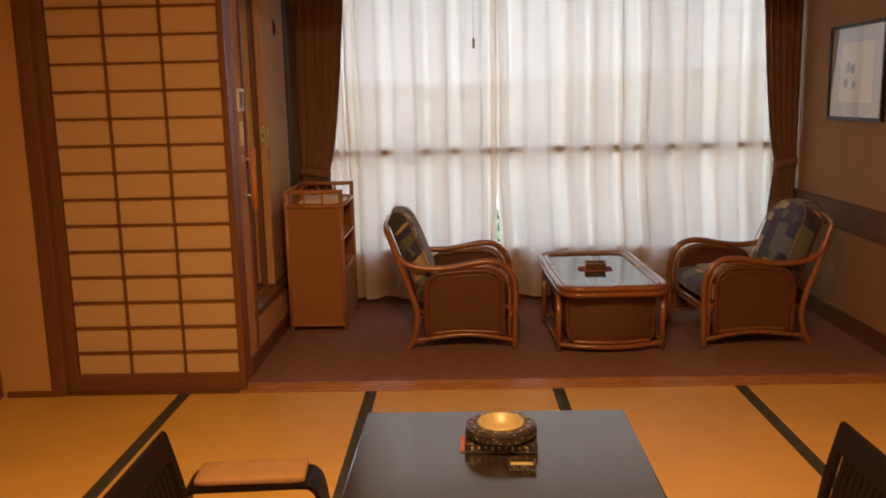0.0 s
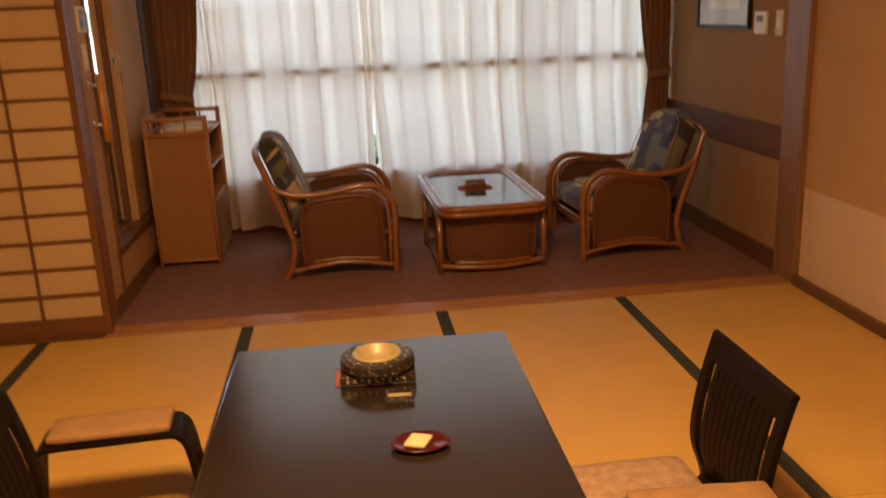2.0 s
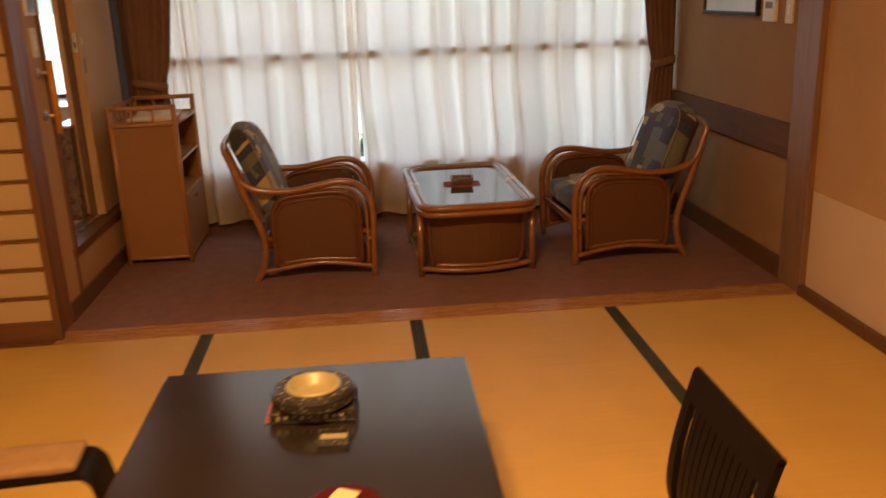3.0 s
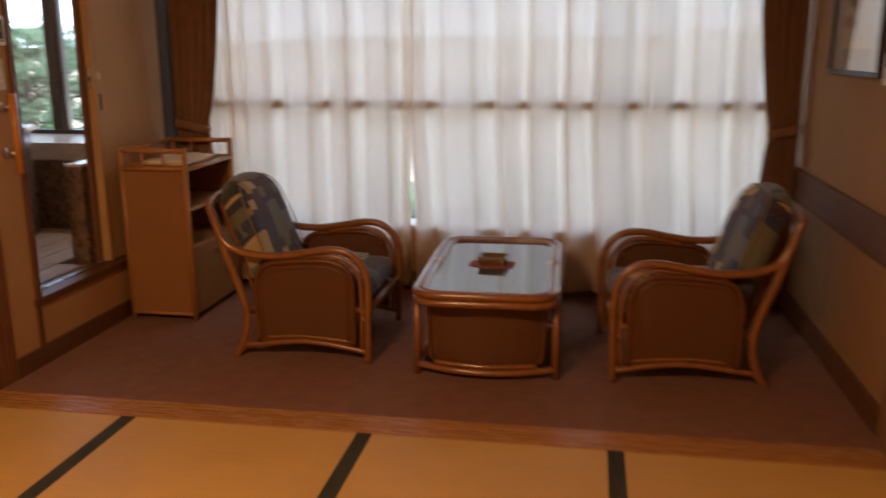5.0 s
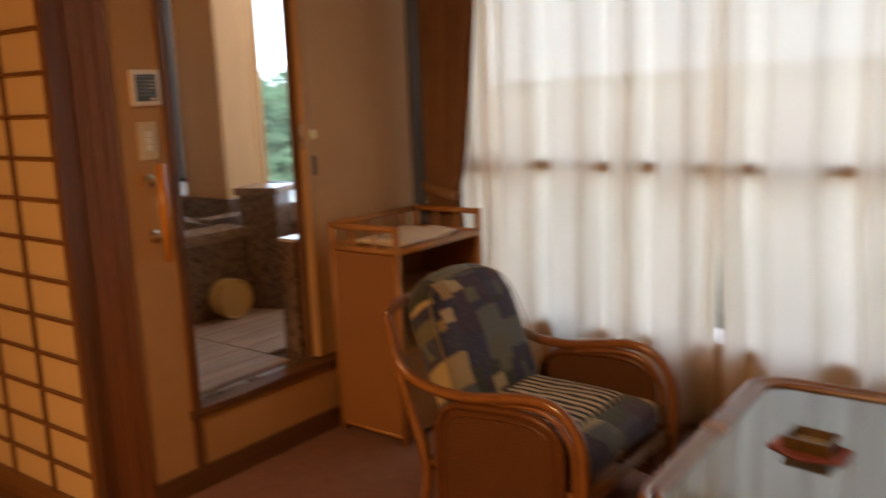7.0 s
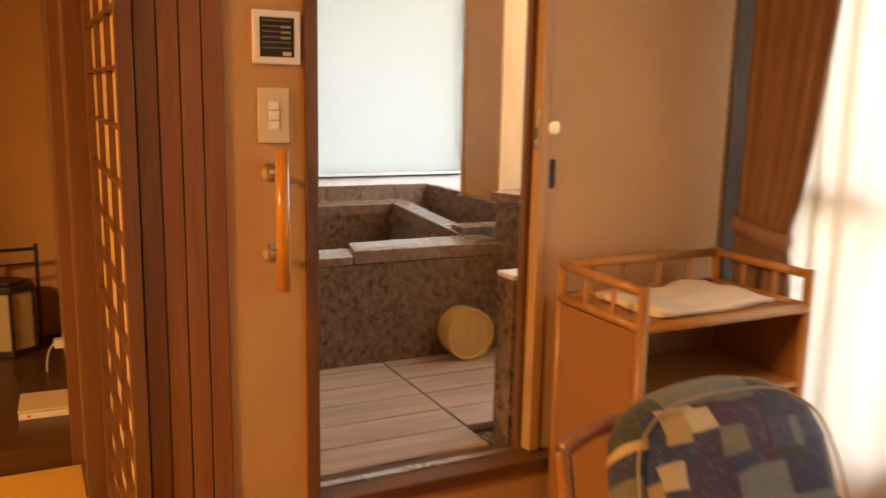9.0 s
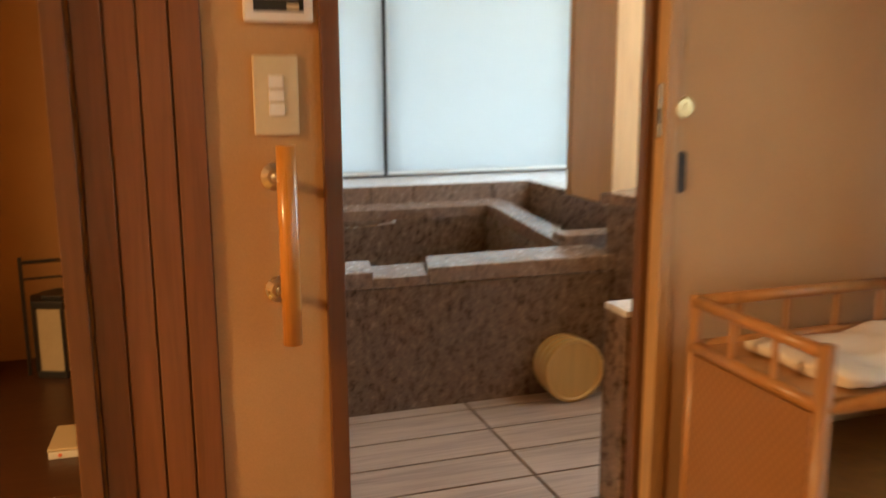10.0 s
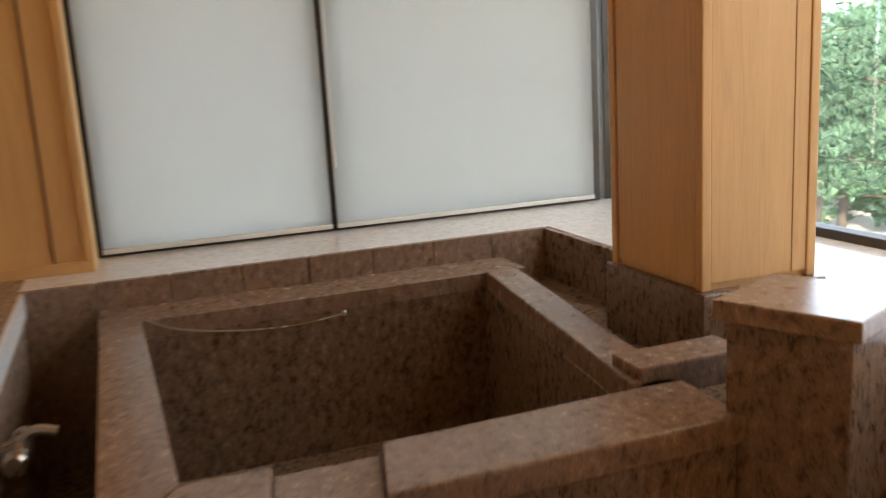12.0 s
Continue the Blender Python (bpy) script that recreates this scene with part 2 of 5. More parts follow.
M_WEAVE = woven("dark_woven_rattan", (0.132, 0.052, 0.0175), 0.012, True)
M_WEAVE_L = woven("woven_cane", (0.36, 0.165, 0.056), 0.017)
M_PATCH = patchwork("patchwork_upholstery")
M_PIPING = plain("cream_piping", (0.30, 0.24, 0.15), 0.8, var=0.15, bumps=0.2)
M_ZEBRA = zebra("striped_upholstery")
M_BLACKWOOD = wood("black_stained_wood", (0.010, 0.006, 0.004), 2, 0.5)
M_BLACKWOOD.node_tree.nodes["Principled BSDF"].inputs["IOR"].default_value = 1.22
M_LACQUER = plain("black_lacquer", (0.022, 0.016, 0.010), 0.20, var=0.15, scale=1.5, fine=30, bumps=0.0, ior=2.25)
M_BEIGE = plain("beige_cushion_cloth", (0.40, 0.255, 0.15), 0.85, var=0.38, scale=34, fine=300, bumps=0.4)
M_PAD = plain("tan_armrest_cloth", (0.29, 0.16, 0.065), 0.85, var=0.2, scale=28, fine=300, bumps=0.4)
M_GREYWALL = plain("grey_wall_strip", (0.10, 0.078, 0.058), 0.8, var=0.08)
M_CURTAIN = plain("brown_drape", (0.265, 0.152, 0.095), 0.85, var=0.2, scale=12, fine=500, bumps=0.2)
M_LACE = sheer("lace_curtain_cloth", (0.94, 0.84, 0.69), 0.022, 0.645)
M_BLIND = sheer("blind_cloth", (0.70, 0.68, 0.62), 0.0, 0.65)
M_SHOJI = sheer("shoji_paper", (0.68, 0.50, 0.29), 0.0, 0.25, 300)
M_GRANITE = granite("brown_granite", (0.030, 0.021, 0.016), (0.19, 0.12, 0.080), (0.44, 0.32, 0.245))
# Lighter copy of the brown granite: rim reflections are put into its colour.
M_GRANITE_LIT = granite("granite_lit", (0.085, 0.057, 0.042), (0.26, 0.17, 0.12), (0.44, 0.325, 0.25), 0.24)
# Pale granite copy: glare on the ledge tops and edge is coloured in.
M_PALE_GLARE = granite("pale_glare_stone", (0.56, 0.52, 0.48), (0.71, 0.66, 0.62), (0.79, 0.75, 0.71), 0.16)
M_DUCK = wood("weathered_duckboard", (0.46, 0.335, 0.26), 1, 0.6, var=0.40, freq=20)
M_BUCKET = wood("cypress_wood", (0.68, 0.43, 0.15), 2, 0.5, var=0.18)
M_RAIL = wood("orange_handrail_wood", (0.56, 0.24, 0.05), 2, 0.3, var=0.15, coat=0.3)
M_CHROME = plain("brushed_metal", (0.62, 0.60, 0.57), 0.28, 1.0, var=0.1, bumps=0.0)
M_BRASS = plain("pale_brass", (0.72, 0.58, 0.32), 0.3, 1.0, var=0.1, bumps=0.0)
M_ALU = plain("dark_window_metal", (0.06, 0.045, 0.035), 0.45, 0.4, bumps=0.05)
M_IVORY = plain("ivory_plastic", (0.62, 0.52, 0.33), 0.4, var=0.04, bumps=0.05)
M_WHITE = plain("white_plastic", (0.78, 0.75, 0.68), 0.4, var=0.04, bumps=0.05)
M_SCREEN = plain("dark_display", (0.03, 0.028, 0.026), 0.15, var=0.2, bumps=0.0)
M_FAINTINK = plain("faint_print", (0.50, 0.49, 0.50), 0.6, bumps=0.0)
M_PAPER = plain("white_notice_paper", (0.66, 0.66, 0.70), 0.7, var=0.05, bumps=0.05)
M_INK = plain("grey_print", (0.20, 0.18, 0.15), 0.5, bumps=0.0)
M_GOLDPRINT = plain("ochre_print", (0.40, 0.33, 0.20), 0.5, bumps=0.0)
M_TOWEL = plain("pale_towel", (0.80, 0.68, 0.55), 0.95, var=0.06, fine=300, bumps=0.6, dist=0.003)
M_MATBOARD = plain("picture_mount", (0.43, 0.41, 0.385), 0.8, var=0.04, bumps=0.1)
M_PRINT = plain("cream_art_paper", (0.66, 0.58, 0.44), 0.8, var=0.06, bumps=0.1)
M_DARKGLASS = plain("smoked_glass", (0.05, 0.055, 0.057), 0.05, var=0.1, bumps=0.0, ior=3.1)
M_GLASS = glass("clear_glass")
M_CERAMIC = plain("brown_ceramic", (0.13, 0.085, 0.035), 0.3, var=0.3, scale=40, bumps=0.1)
M_GOLDGLAZE = plain("gold_glaze", (0.40, 0.325, 0.16), 0.40, 0.08, var=0.15, bumps=0.05)


def speckled(name, base, mark, size):
    """Dark glaze printed all over with small pale marks."""
    m, t, b = nodes_of(name)
    v = coords(t)
    cells = t.nodes.new("ShaderNodeTexVoronoi")
    cells.inputs["Scale"].default_value = size
    t.links.new(v, cells.inputs["Vector"])
    spots = ramp(t, cells.outputs["Distance"], [(0.22, (0.75, 0.75, 0.75)), (0.36, (0, 0, 0))])
    worn = ramp(t, noise_tex(t, v, size * 0.5, 3), [(0.42, (0, 0, 0)), (0.58, (1, 1, 1))])
    t.links.new(mixc(t, mixc(t, 1.0, spots, worn, 'MULTIPLY'), base, mark), b.inputs["Base Color"])
    b.inputs["Roughness"].default_value = 0.38
    bump(t, b, cells.outputs["Distance"], 0.15, 0.001)
    return m


M_TRAYPRINT = speckled("printed_dark_ceramic", (0.022, 0.016, 0.012), (0.36, 0.29, 0.19), 95)
M_REDCLOTH = plain("red_patterned_cloth", (0.33, 0.10, 0.08), 0.9, var=0.6, scale=60, fine=200, bumps=0.3)
M_REDLACQUER = plain("dark_red_lacquer", (0.065, 0.010, 0.010), 0.18, var=0.15, bumps=0.0)
M_PACKET = plain("cream_paper_packet", (0.72, 0.55, 0.28), 0.6, var=0.08, bumps=0.1)
M_LAMPPAPER = plain("lantern_paper", (0.44, 0.35, 0.22), 0.85, var=0.1, bumps=0.1)
M_BLACK = plain("black_frame", (0.018, 0.015, 0.013), 0.45, var=0.3, bumps=0.05)
M_LEAF = plain("foliage", (0.042, 0.098, 0.045), 0.7, var=0.55, scale=1.2, fine=6, bumps=0.0)
M_NEEDLE = plain("pine_needles", (0.038, 0.088, 0.052), 0.75, var=0.5, scale=1.6, fine=8, bumps=0.0)
M_TURQUOISE = plain("turquoise_plastic", (0.05, 0.48, 0.40), 0.4, bumps=0.0)
M_BARK = plain("bark", (0.055, 0.042, 0.032), 0.9, var=0.3, bumps=0.5, dist=0.01)
M_GRAVEL = plain("pale_gravel", (0.46, 0.41, 0.33), 0.95, var=0.15, scale=0.3, fine=3, bumps=0.2)
M_HILL = plain("wooded_hill", (0.12, 0.14, 0.09), 0.95, var=0.4, scale=0.06, fine=0.5, bumps=0.0)
M_DIFFUSER = plain("lamp_diffuser", (0.85, 0.78, 0.62), 0.5, bumps=0.0)
M_ORANGE = plain("orange_plastic", (0.75, 0.12, 0.03), 0.4, bumps=0.0)

# ---------- mesh helpers ----------


def link(name, bm, mat, parent=None, smooth=False):
    bmesh.ops.recalc_face_normals(bm, faces=bm.faces)
    me = bpy.data.meshes.new(name)
    bm.to_mesh(me)
    bm.free()
    me.materials.append(mat)
    if smooth:
        for p in me.polygons:
            p.use_smooth = True
    ob = new(name, me)
    ob.parent = parent
    return ob


def part(name, bm, mat, parent, label="", smooth=False):
    ob = link(name, bm, mat, parent, smooth)
    return tagged(ob, label) if label else ob


def thing(name, label, category, at=(0, 0, 0), turn=0.0, group="", kind=""):
    ob = new(name)
    ob.empty_display_size = 0.1
    ob.matrix_basis = pose(*at, 0, 0, turn)
    return tagged(ob, label, category, group, kind)


def solid(name, bm, mat, label, category, at=(0, 0, 0), turn=0.0, kind="", smooth=False, group=""):
    ob = link(name, bm, mat, None, smooth)
    ob.matrix_basis = pose(*at, 0, 0, turn)
    return tagged(ob, label, category, group, kind)


def structure(name, bm, mat, label, category="wall"):
    return tagged(link(name, bm, mat), label, category, kind="structure")


def box(bm, x0, x1, y0, y1, z0, z1, bev=0.0):
    m = Matrix.LocRotScale(((x0 + x1) / 2, (y0 + y1) / 2, (z0 + z1) / 2), None, (abs(x1 - x0), abs(y1 - y0), abs(z1 - z0)))
    vs = bmesh.ops.create_cube(bm, size=1, matrix=m)["verts"]
    if bev:
        es = list({e for v in vs for e in v.link_edges})
        bmesh.ops.bevel(bm, geom=es, offset=bev, segments=2, profile=0.6, affect='EDGES')
    return bm


def B(x0, x1, y0, y1, z0, z1, bev=0.0):
    return box(bmesh.new(), x0, x1, y0, y1, z0, z1, bev)


def prism(bm, pts, z0, z1, bev=0.0):
    """An upright block over a flat outline."""
    lo, hi = [bm.verts.new((x, y, z0)) for x, y in pts], [bm.verts.new((x, y, z1)) for x, y in pts]
    n, fs = len(pts), []
    fs.append(bm.faces.new(lo[::-1]))
    fs.append(bm.faces.new(hi))
    for i in range(n):
        fs.append(bm.faces.new((lo[i], lo[(i + 1) % n], hi[(i + 1) % n], hi[i])))
    if bev:
        bmesh.ops.bevel(bm, geom=list({e for f in fs for e in f.edges}), offset=bev, segments=2, profile=0.6, affect='EDGES')
    return bm


def curve_through(pts, n=6, closed=False):
    """A smooth line through points."""
    P = [Vector(p) for p in pts]
    out, m = [], len(P)
    for i in range(m if closed else m - 1):
        a, b, c, d = (P[(i + k) % m] if closed else P[min(max(i + k, 0), m - 1)] for k in (-1, 0, 1, 2))
        for j in range(n):
            u = j / n
            out.append(0.5 * (2 * b + (c - a) * u + (2 * a - 5 * b + 4 * c - d) * u * u + (3 * b - a - 3 * c + d) * u ** 3))
    if not closed:
        out.append(P[-1])
    return out


def tube(bm, pts, r, seg=8, closed=False, n=5, flat=1.0):
    """A round pole along a smooth line."""
    line = curve_through(pts, n, closed) if n > 1 else [Vector(p) for p in pts]
    rings, m, up = [], len(line), None
    for i, p in enumerate(line):
        if closed:
            d = line[(i + 1) % m] - line[i - 1]
        else:
            d = line[min(i + 1, m - 1)] - line[max(i - 1, 0)]
        d.normalize()
        if up is None:
            up = Vector((0, 0, 1)) if abs(d.z) < 0.9 else Vector((1, 0, 0))
        side = d.cross(up).normalized()
        up = side.cross(d).normalized()
        rings.append([bm.verts.new(p + r * (math.cos(a) * side + flat * math.sin(a) * up))
                      for a in (2 * math.pi * k / seg for k in range(seg))])
    for i in range(m if closed else m - 1):
        a, b = rings[i], rings[(i + 1) % m]
        for k in range(seg):
            bm.faces.new((a[k], a[(k + 1) % seg], b[(k + 1) % seg], b[k]))
    if not closed:
        bm.faces.new(rings[0][::-1])
        bm.faces.new(rings[-1])
    return bm


def lathe(bm, profile, seg=24, centre=(0, 0, 0), axis='Z'):
    """A turned shape from (radius, height) pairs, closed at both ends."""
    rings = []
    for r, h in profile:
        ring = []
        for k in range(seg):
            a = 2 * math.pi * k / seg
            v = (r * math.cos(a), r * math.sin(a), h) if axis == 'Z' else (h, r * math.cos(a), r * math.sin(a))
            ring.append(bm.verts.new(Vector(centre) + Vector(v)))
        rings.append(ring)
    for a, b in zip(rings, rings[1:]):
        for k in range(seg):
            bm.faces.new((a[k], a[(k + 1) % seg], b[(k + 1) % seg], b[k]))
    bm.faces.new(rings[0][::-1])
    bm.faces.new(rings[-1])
    return bm


def ribbon(bm, line, y0, y1, thick):
    """A bent board: a profile in x and z with a thickness, drawn out along y."""
    P = [Vector((x, 0, z)) for x, z in line]
    top, low = [], []
    for i, p in enumerate(P):
        d = (P[min(i + 1, len(P) - 1)] - P[max(i - 1, 0)]).normalized()
        nrm = Vector((-d.z, 0, d.x)) * thick / 2
        top.append(p + nrm)
        low.append(p - nrm)
    loop = top + low[::-1]
    a, b = [bm.verts.new((p.x, y0, p.z)) for p in loop], [bm.verts.new((p.x, y1, p.z)) for p in loop]
    n, m = len(loop), len(P)
    for i in range(n):
        bm.faces.new((a[i], a[(i + 1) % n], b[(i + 1) % n], b[i]))
    for ring in (a, b):
        for i in range(m - 1):
            bm.faces.new((ring[i], ring[i + 1], ring[n - 2 - i], ring[n - 1 - i]))
    return bm


def pillow(bm, x0, x1, y0, y1, z0, z1, r=0.04, sag=0.0, nx=12, ny=12):
    """A padded block with soft edges and a slightly uneven top."""
    box(bm, x0, x1, y0, y1, z0, z1)
    bmesh.ops.subdivide_edges(bm, edges=bm.edges[:], cuts=7, use_grid_fill=True)
    cx, cy, cz = (x0 + x1) / 2, (y0 + y1) / 2, (z0 + z1) / 2
    hx, hy, hz = (x1 - x0) / 2, (y1 - y0) / 2, (z1 - z0) / 2
    for v in bm.verts:
        u = Vector(((v.co.x - cx) / hx, (v.co.y - cy) / hy, (v.co.z - cz) / hz))
        q = Vector((max(min(v.co.x - cx, hx - r), r - hx), max(min(v.co.y - cy, hy - r), r - hy), max(min(v.co.z - cz, hz - min(r, hz * 0.9)), min(r, hz * 0.9) - hz)))
        d = Vector((v.co.x - cx, v.co.y - cy, v.co.z - cz)) - q
        if d.length > 1e-6:
            d = d.normalized() * min(r, max(d.length, 0.001))
        p = q + d
        p.z *= 1 + 0.10 * (1 - u.x ** 2) * (1 - u.y ** 2)
        p += Vector((0, 0, 0.004 * noise.noise(v.co * 9)))
        v.co = Vector((cx, cy, cz)) + p
    return bm

# ---------- large structure ----------
WX, RX, WY = -0.88, 2.45, 6.08          # bath wall face, right wall face, window plane
CEIL = 2.5

bm = B(-2.13, 2.6, -1.35, 4.21, -0.2, -0.02)
tatami_floor = structure("floor_tatami", bm, M_SILLWOOD, "tatami floor of rush mats with dark cloth borders", "floor")
structure("floor_carpet", B(WX - 0.1, RX + 0.12, 4.36, 6.3, -0.2, 0.0), M_CARPET, "brown carpet floor by the window", "floor")

# Base is darker than the slats, which puts the grooves' shade in colour.
sill = structure("threshold", B(WX, RX - 0.002, 4.21, 4.36, -0.15, -0.014), M_DARKWOOD_X, "grooved wooden sliding-screen threshold, worn pale, groove shade in a darker base", "threshold")
for k in range(6):
    y = 4.213 + k * 0.0246
    part("slat", B(WX + 0.002, RX - 0.004, y, y + 0.0155, -0.015, 0.004, 0.0025), M_SILLWOOD, sill)

# bath-side wall of the window bay, with the door opening
wall = structure("wall_bath_door", B(WX - 0.10, WX, 4.468, 4.645, 0.0, CEIL), M_PLASTER, "ochre wall pier beside the bath doorway", "wall")
structure("wall_under_door", B(WX - 0.12, WX, 4.645, 6.3, 0.0, 0.262), M_PLASTER, "ochre wall below the raised bath doorway", "wall")
structure("wall_over_door", B(WX - 0.10, WX, 4.645, 6.3, 2.12, CEIL), M_PLASTER, "ochre wall above the bath doorway", "wall")
structure("wall_bath_inner", B(-1.048, -0.957, 5.385, 6.6, 0.29, CEIL), M_PANELWOOD, "wood-panelled inner wall of the bath", "wall")
structure("trim_door_jamb", B(WX - 0.105, WX + 0.012, 4.645, 4.676, 0.29, 2.12, 0.003), M_DARKWOOD, "brown wooden door jamb", "trim")
structure("trim_door_sill", B(WX - 0.125, WX + 0.012, 4.634, 5.97, 0.262, 0.296, 0.003), M_DARKWOOD_Y, "brown wooden door sill, worn at its edge", "trim")
structure("trim_sill_track", B(WX - 0.085, WX - 0.06, 4.70, 5.94, 0.2965, 0.3005), M_CHROME, "metal sliding-door track on the sill", "trim")
structure("trim_door_post", B(WX - 0.003, WX + 0.010, 4.640, 4.664, 0.0, 0.262, 0.002), M_DARKWOOD, "brown wooden post foot below the sill", "trim")
structure("baseboard_bath_side", B(WX, WX + 0.014, 4.47, 6.05, 0.0, 0.085, 0.002), M_DARKWOOD_Y, "dark wooden baseboard", "baseboard")
structure("wall_corner_strip", B(WX - 0.08, WX - 0.025, 5.957, 6.079, 0.296, CEIL), M_GREYWALL, "narrow grey wall strip beside the window", "wall")

jamb = structure("trim_screen_jamb", B(WX - 0.10, WX, 4.285, 4.468, 0.0, CEIL), M_DARKWOOD, "grooved dark wooden jamb for sliding screens", "trim")
for k in range(4):
    y = 4.287 + k * 0.0455
    part("slat", B(WX + 0.0005, WX + 0.009, y, y + 0.0425, 0.0, CEIL, 0.002), M_JAMBWOOD, jamb)

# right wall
structure("wall_right_bay", B(RX, RX + 0.12, 4.40, 6.3, 0.0, CEIL), M_PLASTER_BAY_SHADE, "textured bay wall, plaster coloured darker for its shade", "wall")
structure("wall_right_room", B(RX, RX + 0.12, -1.35, 4.20, 0.0, CEIL), M_PLASTER, "ochre plaster wall of the tatami room", "wall")
structure("wall_dado_paper", B(RX - 0.004, RX, -1.30, 4.19, 0.04, 0.48), M_PAPERWALL, "pale paper dado on the lower wall", "wall")
structure("trim_right_post", B(RX - 0.03, RX + 0.12, 4.20, 4.40, 0.0, CEIL, 0.004), M_MIDWOOD, "worn brown wooden post between the rooms", "trim")
structure("trim_tatami_edge", B(RX - 0.035, RX - 0.0045, -1.30, 4.20, -0.01, 0.045, 0.002), M_DARKWOOD_Y, "dark wooden edging strip along the mats", "trim")
structure("trim_belt_rail", B(RX - 0.022, RX, 4.402, 6.05, 0.585, 0.745, 0.004), M_BELTWOOD, "wide dark wooden belt rail on the wall", "trim")
structure("baseboard_right", B(RX - 0.016, RX, 4.402, 6.05, 0.0, 0.105, 0.002), M_DARKWOOD_Y, "dark wooden baseboard", "baseboard")

# window wall
structure("wall_window_low", B(-1.0, 2.6, WY, WY + 0.16, 0.0, 0.345), M_TANWALL, "low tan wall under the bay window", "wall")
structure("wall_window_high", B(-1.0, 2.6, WY, WY + 0.16, 2.25, CEIL), M_TANWALL, "wall above the bay window", "wall")
structure("baseboard_window", B(-0.83, RX - 0.016, WY - 0.016, WY, 0.0, 0.105, 0.002), M_DARKWOOD_X, "dark wooden baseboard under the window", "baseboard")
window = thing("window_1", "wide brown-framed bay window behind lace curtains", "window", kind="structure")
part("window_sill", B(-0.83, RX, WY - 0.032, WY + 0.17, 0.345, 0.372, 0.004), M_EDGEWOOD, window, "pale wooden sill")
for x0, x1 in ((-0.955, -0.77), (1.585, 1.630), (2.39, 2.45)):
    part("window_post", B(x0, x1, WY + (0.055 if x0 > 0 else 0.005), WY + 0.11, 0.372, 2.25, 0.003), M_DARKWOOD, window)
part("window_rail", B(-0.77, 2.39, WY - 0.032, WY + 0.022, 1.014, 1.058, 0.004), M_RAILWOOD, window, "brown cross rail")
part("window_head", B(-0.83, RX, WY, WY + 0.12, 2.19, 2.25, 0.003), M_DARKWOOD_X, window)
for x0, x1 in ((-0.77, 1.585), (1.630, 2.39)):
    g = part("pane", B(x0, x1, WY + 0.065, WY + 0.071, 0.372, 2.19), M_GLASS, window)
    g.visible_shadow = False

# shoji side of the tatami room and alcove
structure("wall_alcove_front", B(-2.03, -1.785, 4.205, 4.34, 0.0, CEIL), M_PLASTER, "ochre plaster wall beside the paper screen", "wall")
structure("trim_wall_foot", B(-2.0, -1.76, 4.190, 4.206, -0.01, 0.028), M_DARKWOOD_X, "dark wooden edging at the wall foot", "trim")
structure("trim_screen_post", B(-1.785, -1.715, 4.195, 4.30, 0.0, CEIL, 0.004), M_DARKWOOD, "dark wooden post beside the paper screen", "trim")
structure("wall_behind_screen", B(-3.75, -0.98, 4.31, 4.40, 0.0, CEIL), M_PANELWOOD, "wall between the alcove and the bath", "wall")
structure("trim_screen_sill", B(-1.715, WX, 4.215, 4.308, -0.02, 0.006), M_DARKWOOD_X, "dark wooden sill under the paper screen", "trim")
structure("trim_alcove_post", B(-2.075, -2.03, 4.165, 4.30, 0.0, CEIL, 0.004), M_DARKWOOD, "slim dark alcove post", "trim")
structure("wall_alcove_side", B(-3.5, -2.075, 4.195, 4.31, 0.0, CEIL), M_PLASTER, "ochre plaster side wall of the alcove", "wall")
structure("wall_alcove_back", B(-3.6, -3.45, 3.0, 4.31, 0.0, CEIL), M_PLASTER, "ochre plaster back wall of the alcove", "wall")
# Unseen wall, set this near to keep the ceiling lamp off the alcove.
structure("wall_alcove_block", B(-3.6, -2.13, 2.90, 3.0, 0.0, CEIL), M_PLASTER, "ochre plaster side wall of the alcove", "wall")
structure("floor_alcove", B(-3.45, -2.035, 3.0, 4.195, -0.05, 0.085, 0.004), M_ALCOVE, "raised polished wooden alcove floor", "floor")
# Runs on unseen to y 3.05 to block the lamp from the alcove.
structure("wall_left", B(-2.13, -2.03, -1.35, 3.05, 0.0, CEIL), M_PLASTER, "ochre plaster wall of the tatami room", "wall")
structure("wall_back", B(-2.13, 2.6, -1.45, -1.35, 0.0, CEIL), M_PLASTER, "ochre plaster wall of the tatami room", "wall")
structure("ceiling", B(-3.75, 2.7, -1.45, 6.75, CEIL, CEIL + 0.1), M_CEIL, "plain boarded ceiling", "ceiling")
structure("trim_lintel", B(WX, RX, 4.215, 4.355, 2.05, CEIL), M_DARKWOOD_X, "dark wooden lintel over the threshold", "trim")

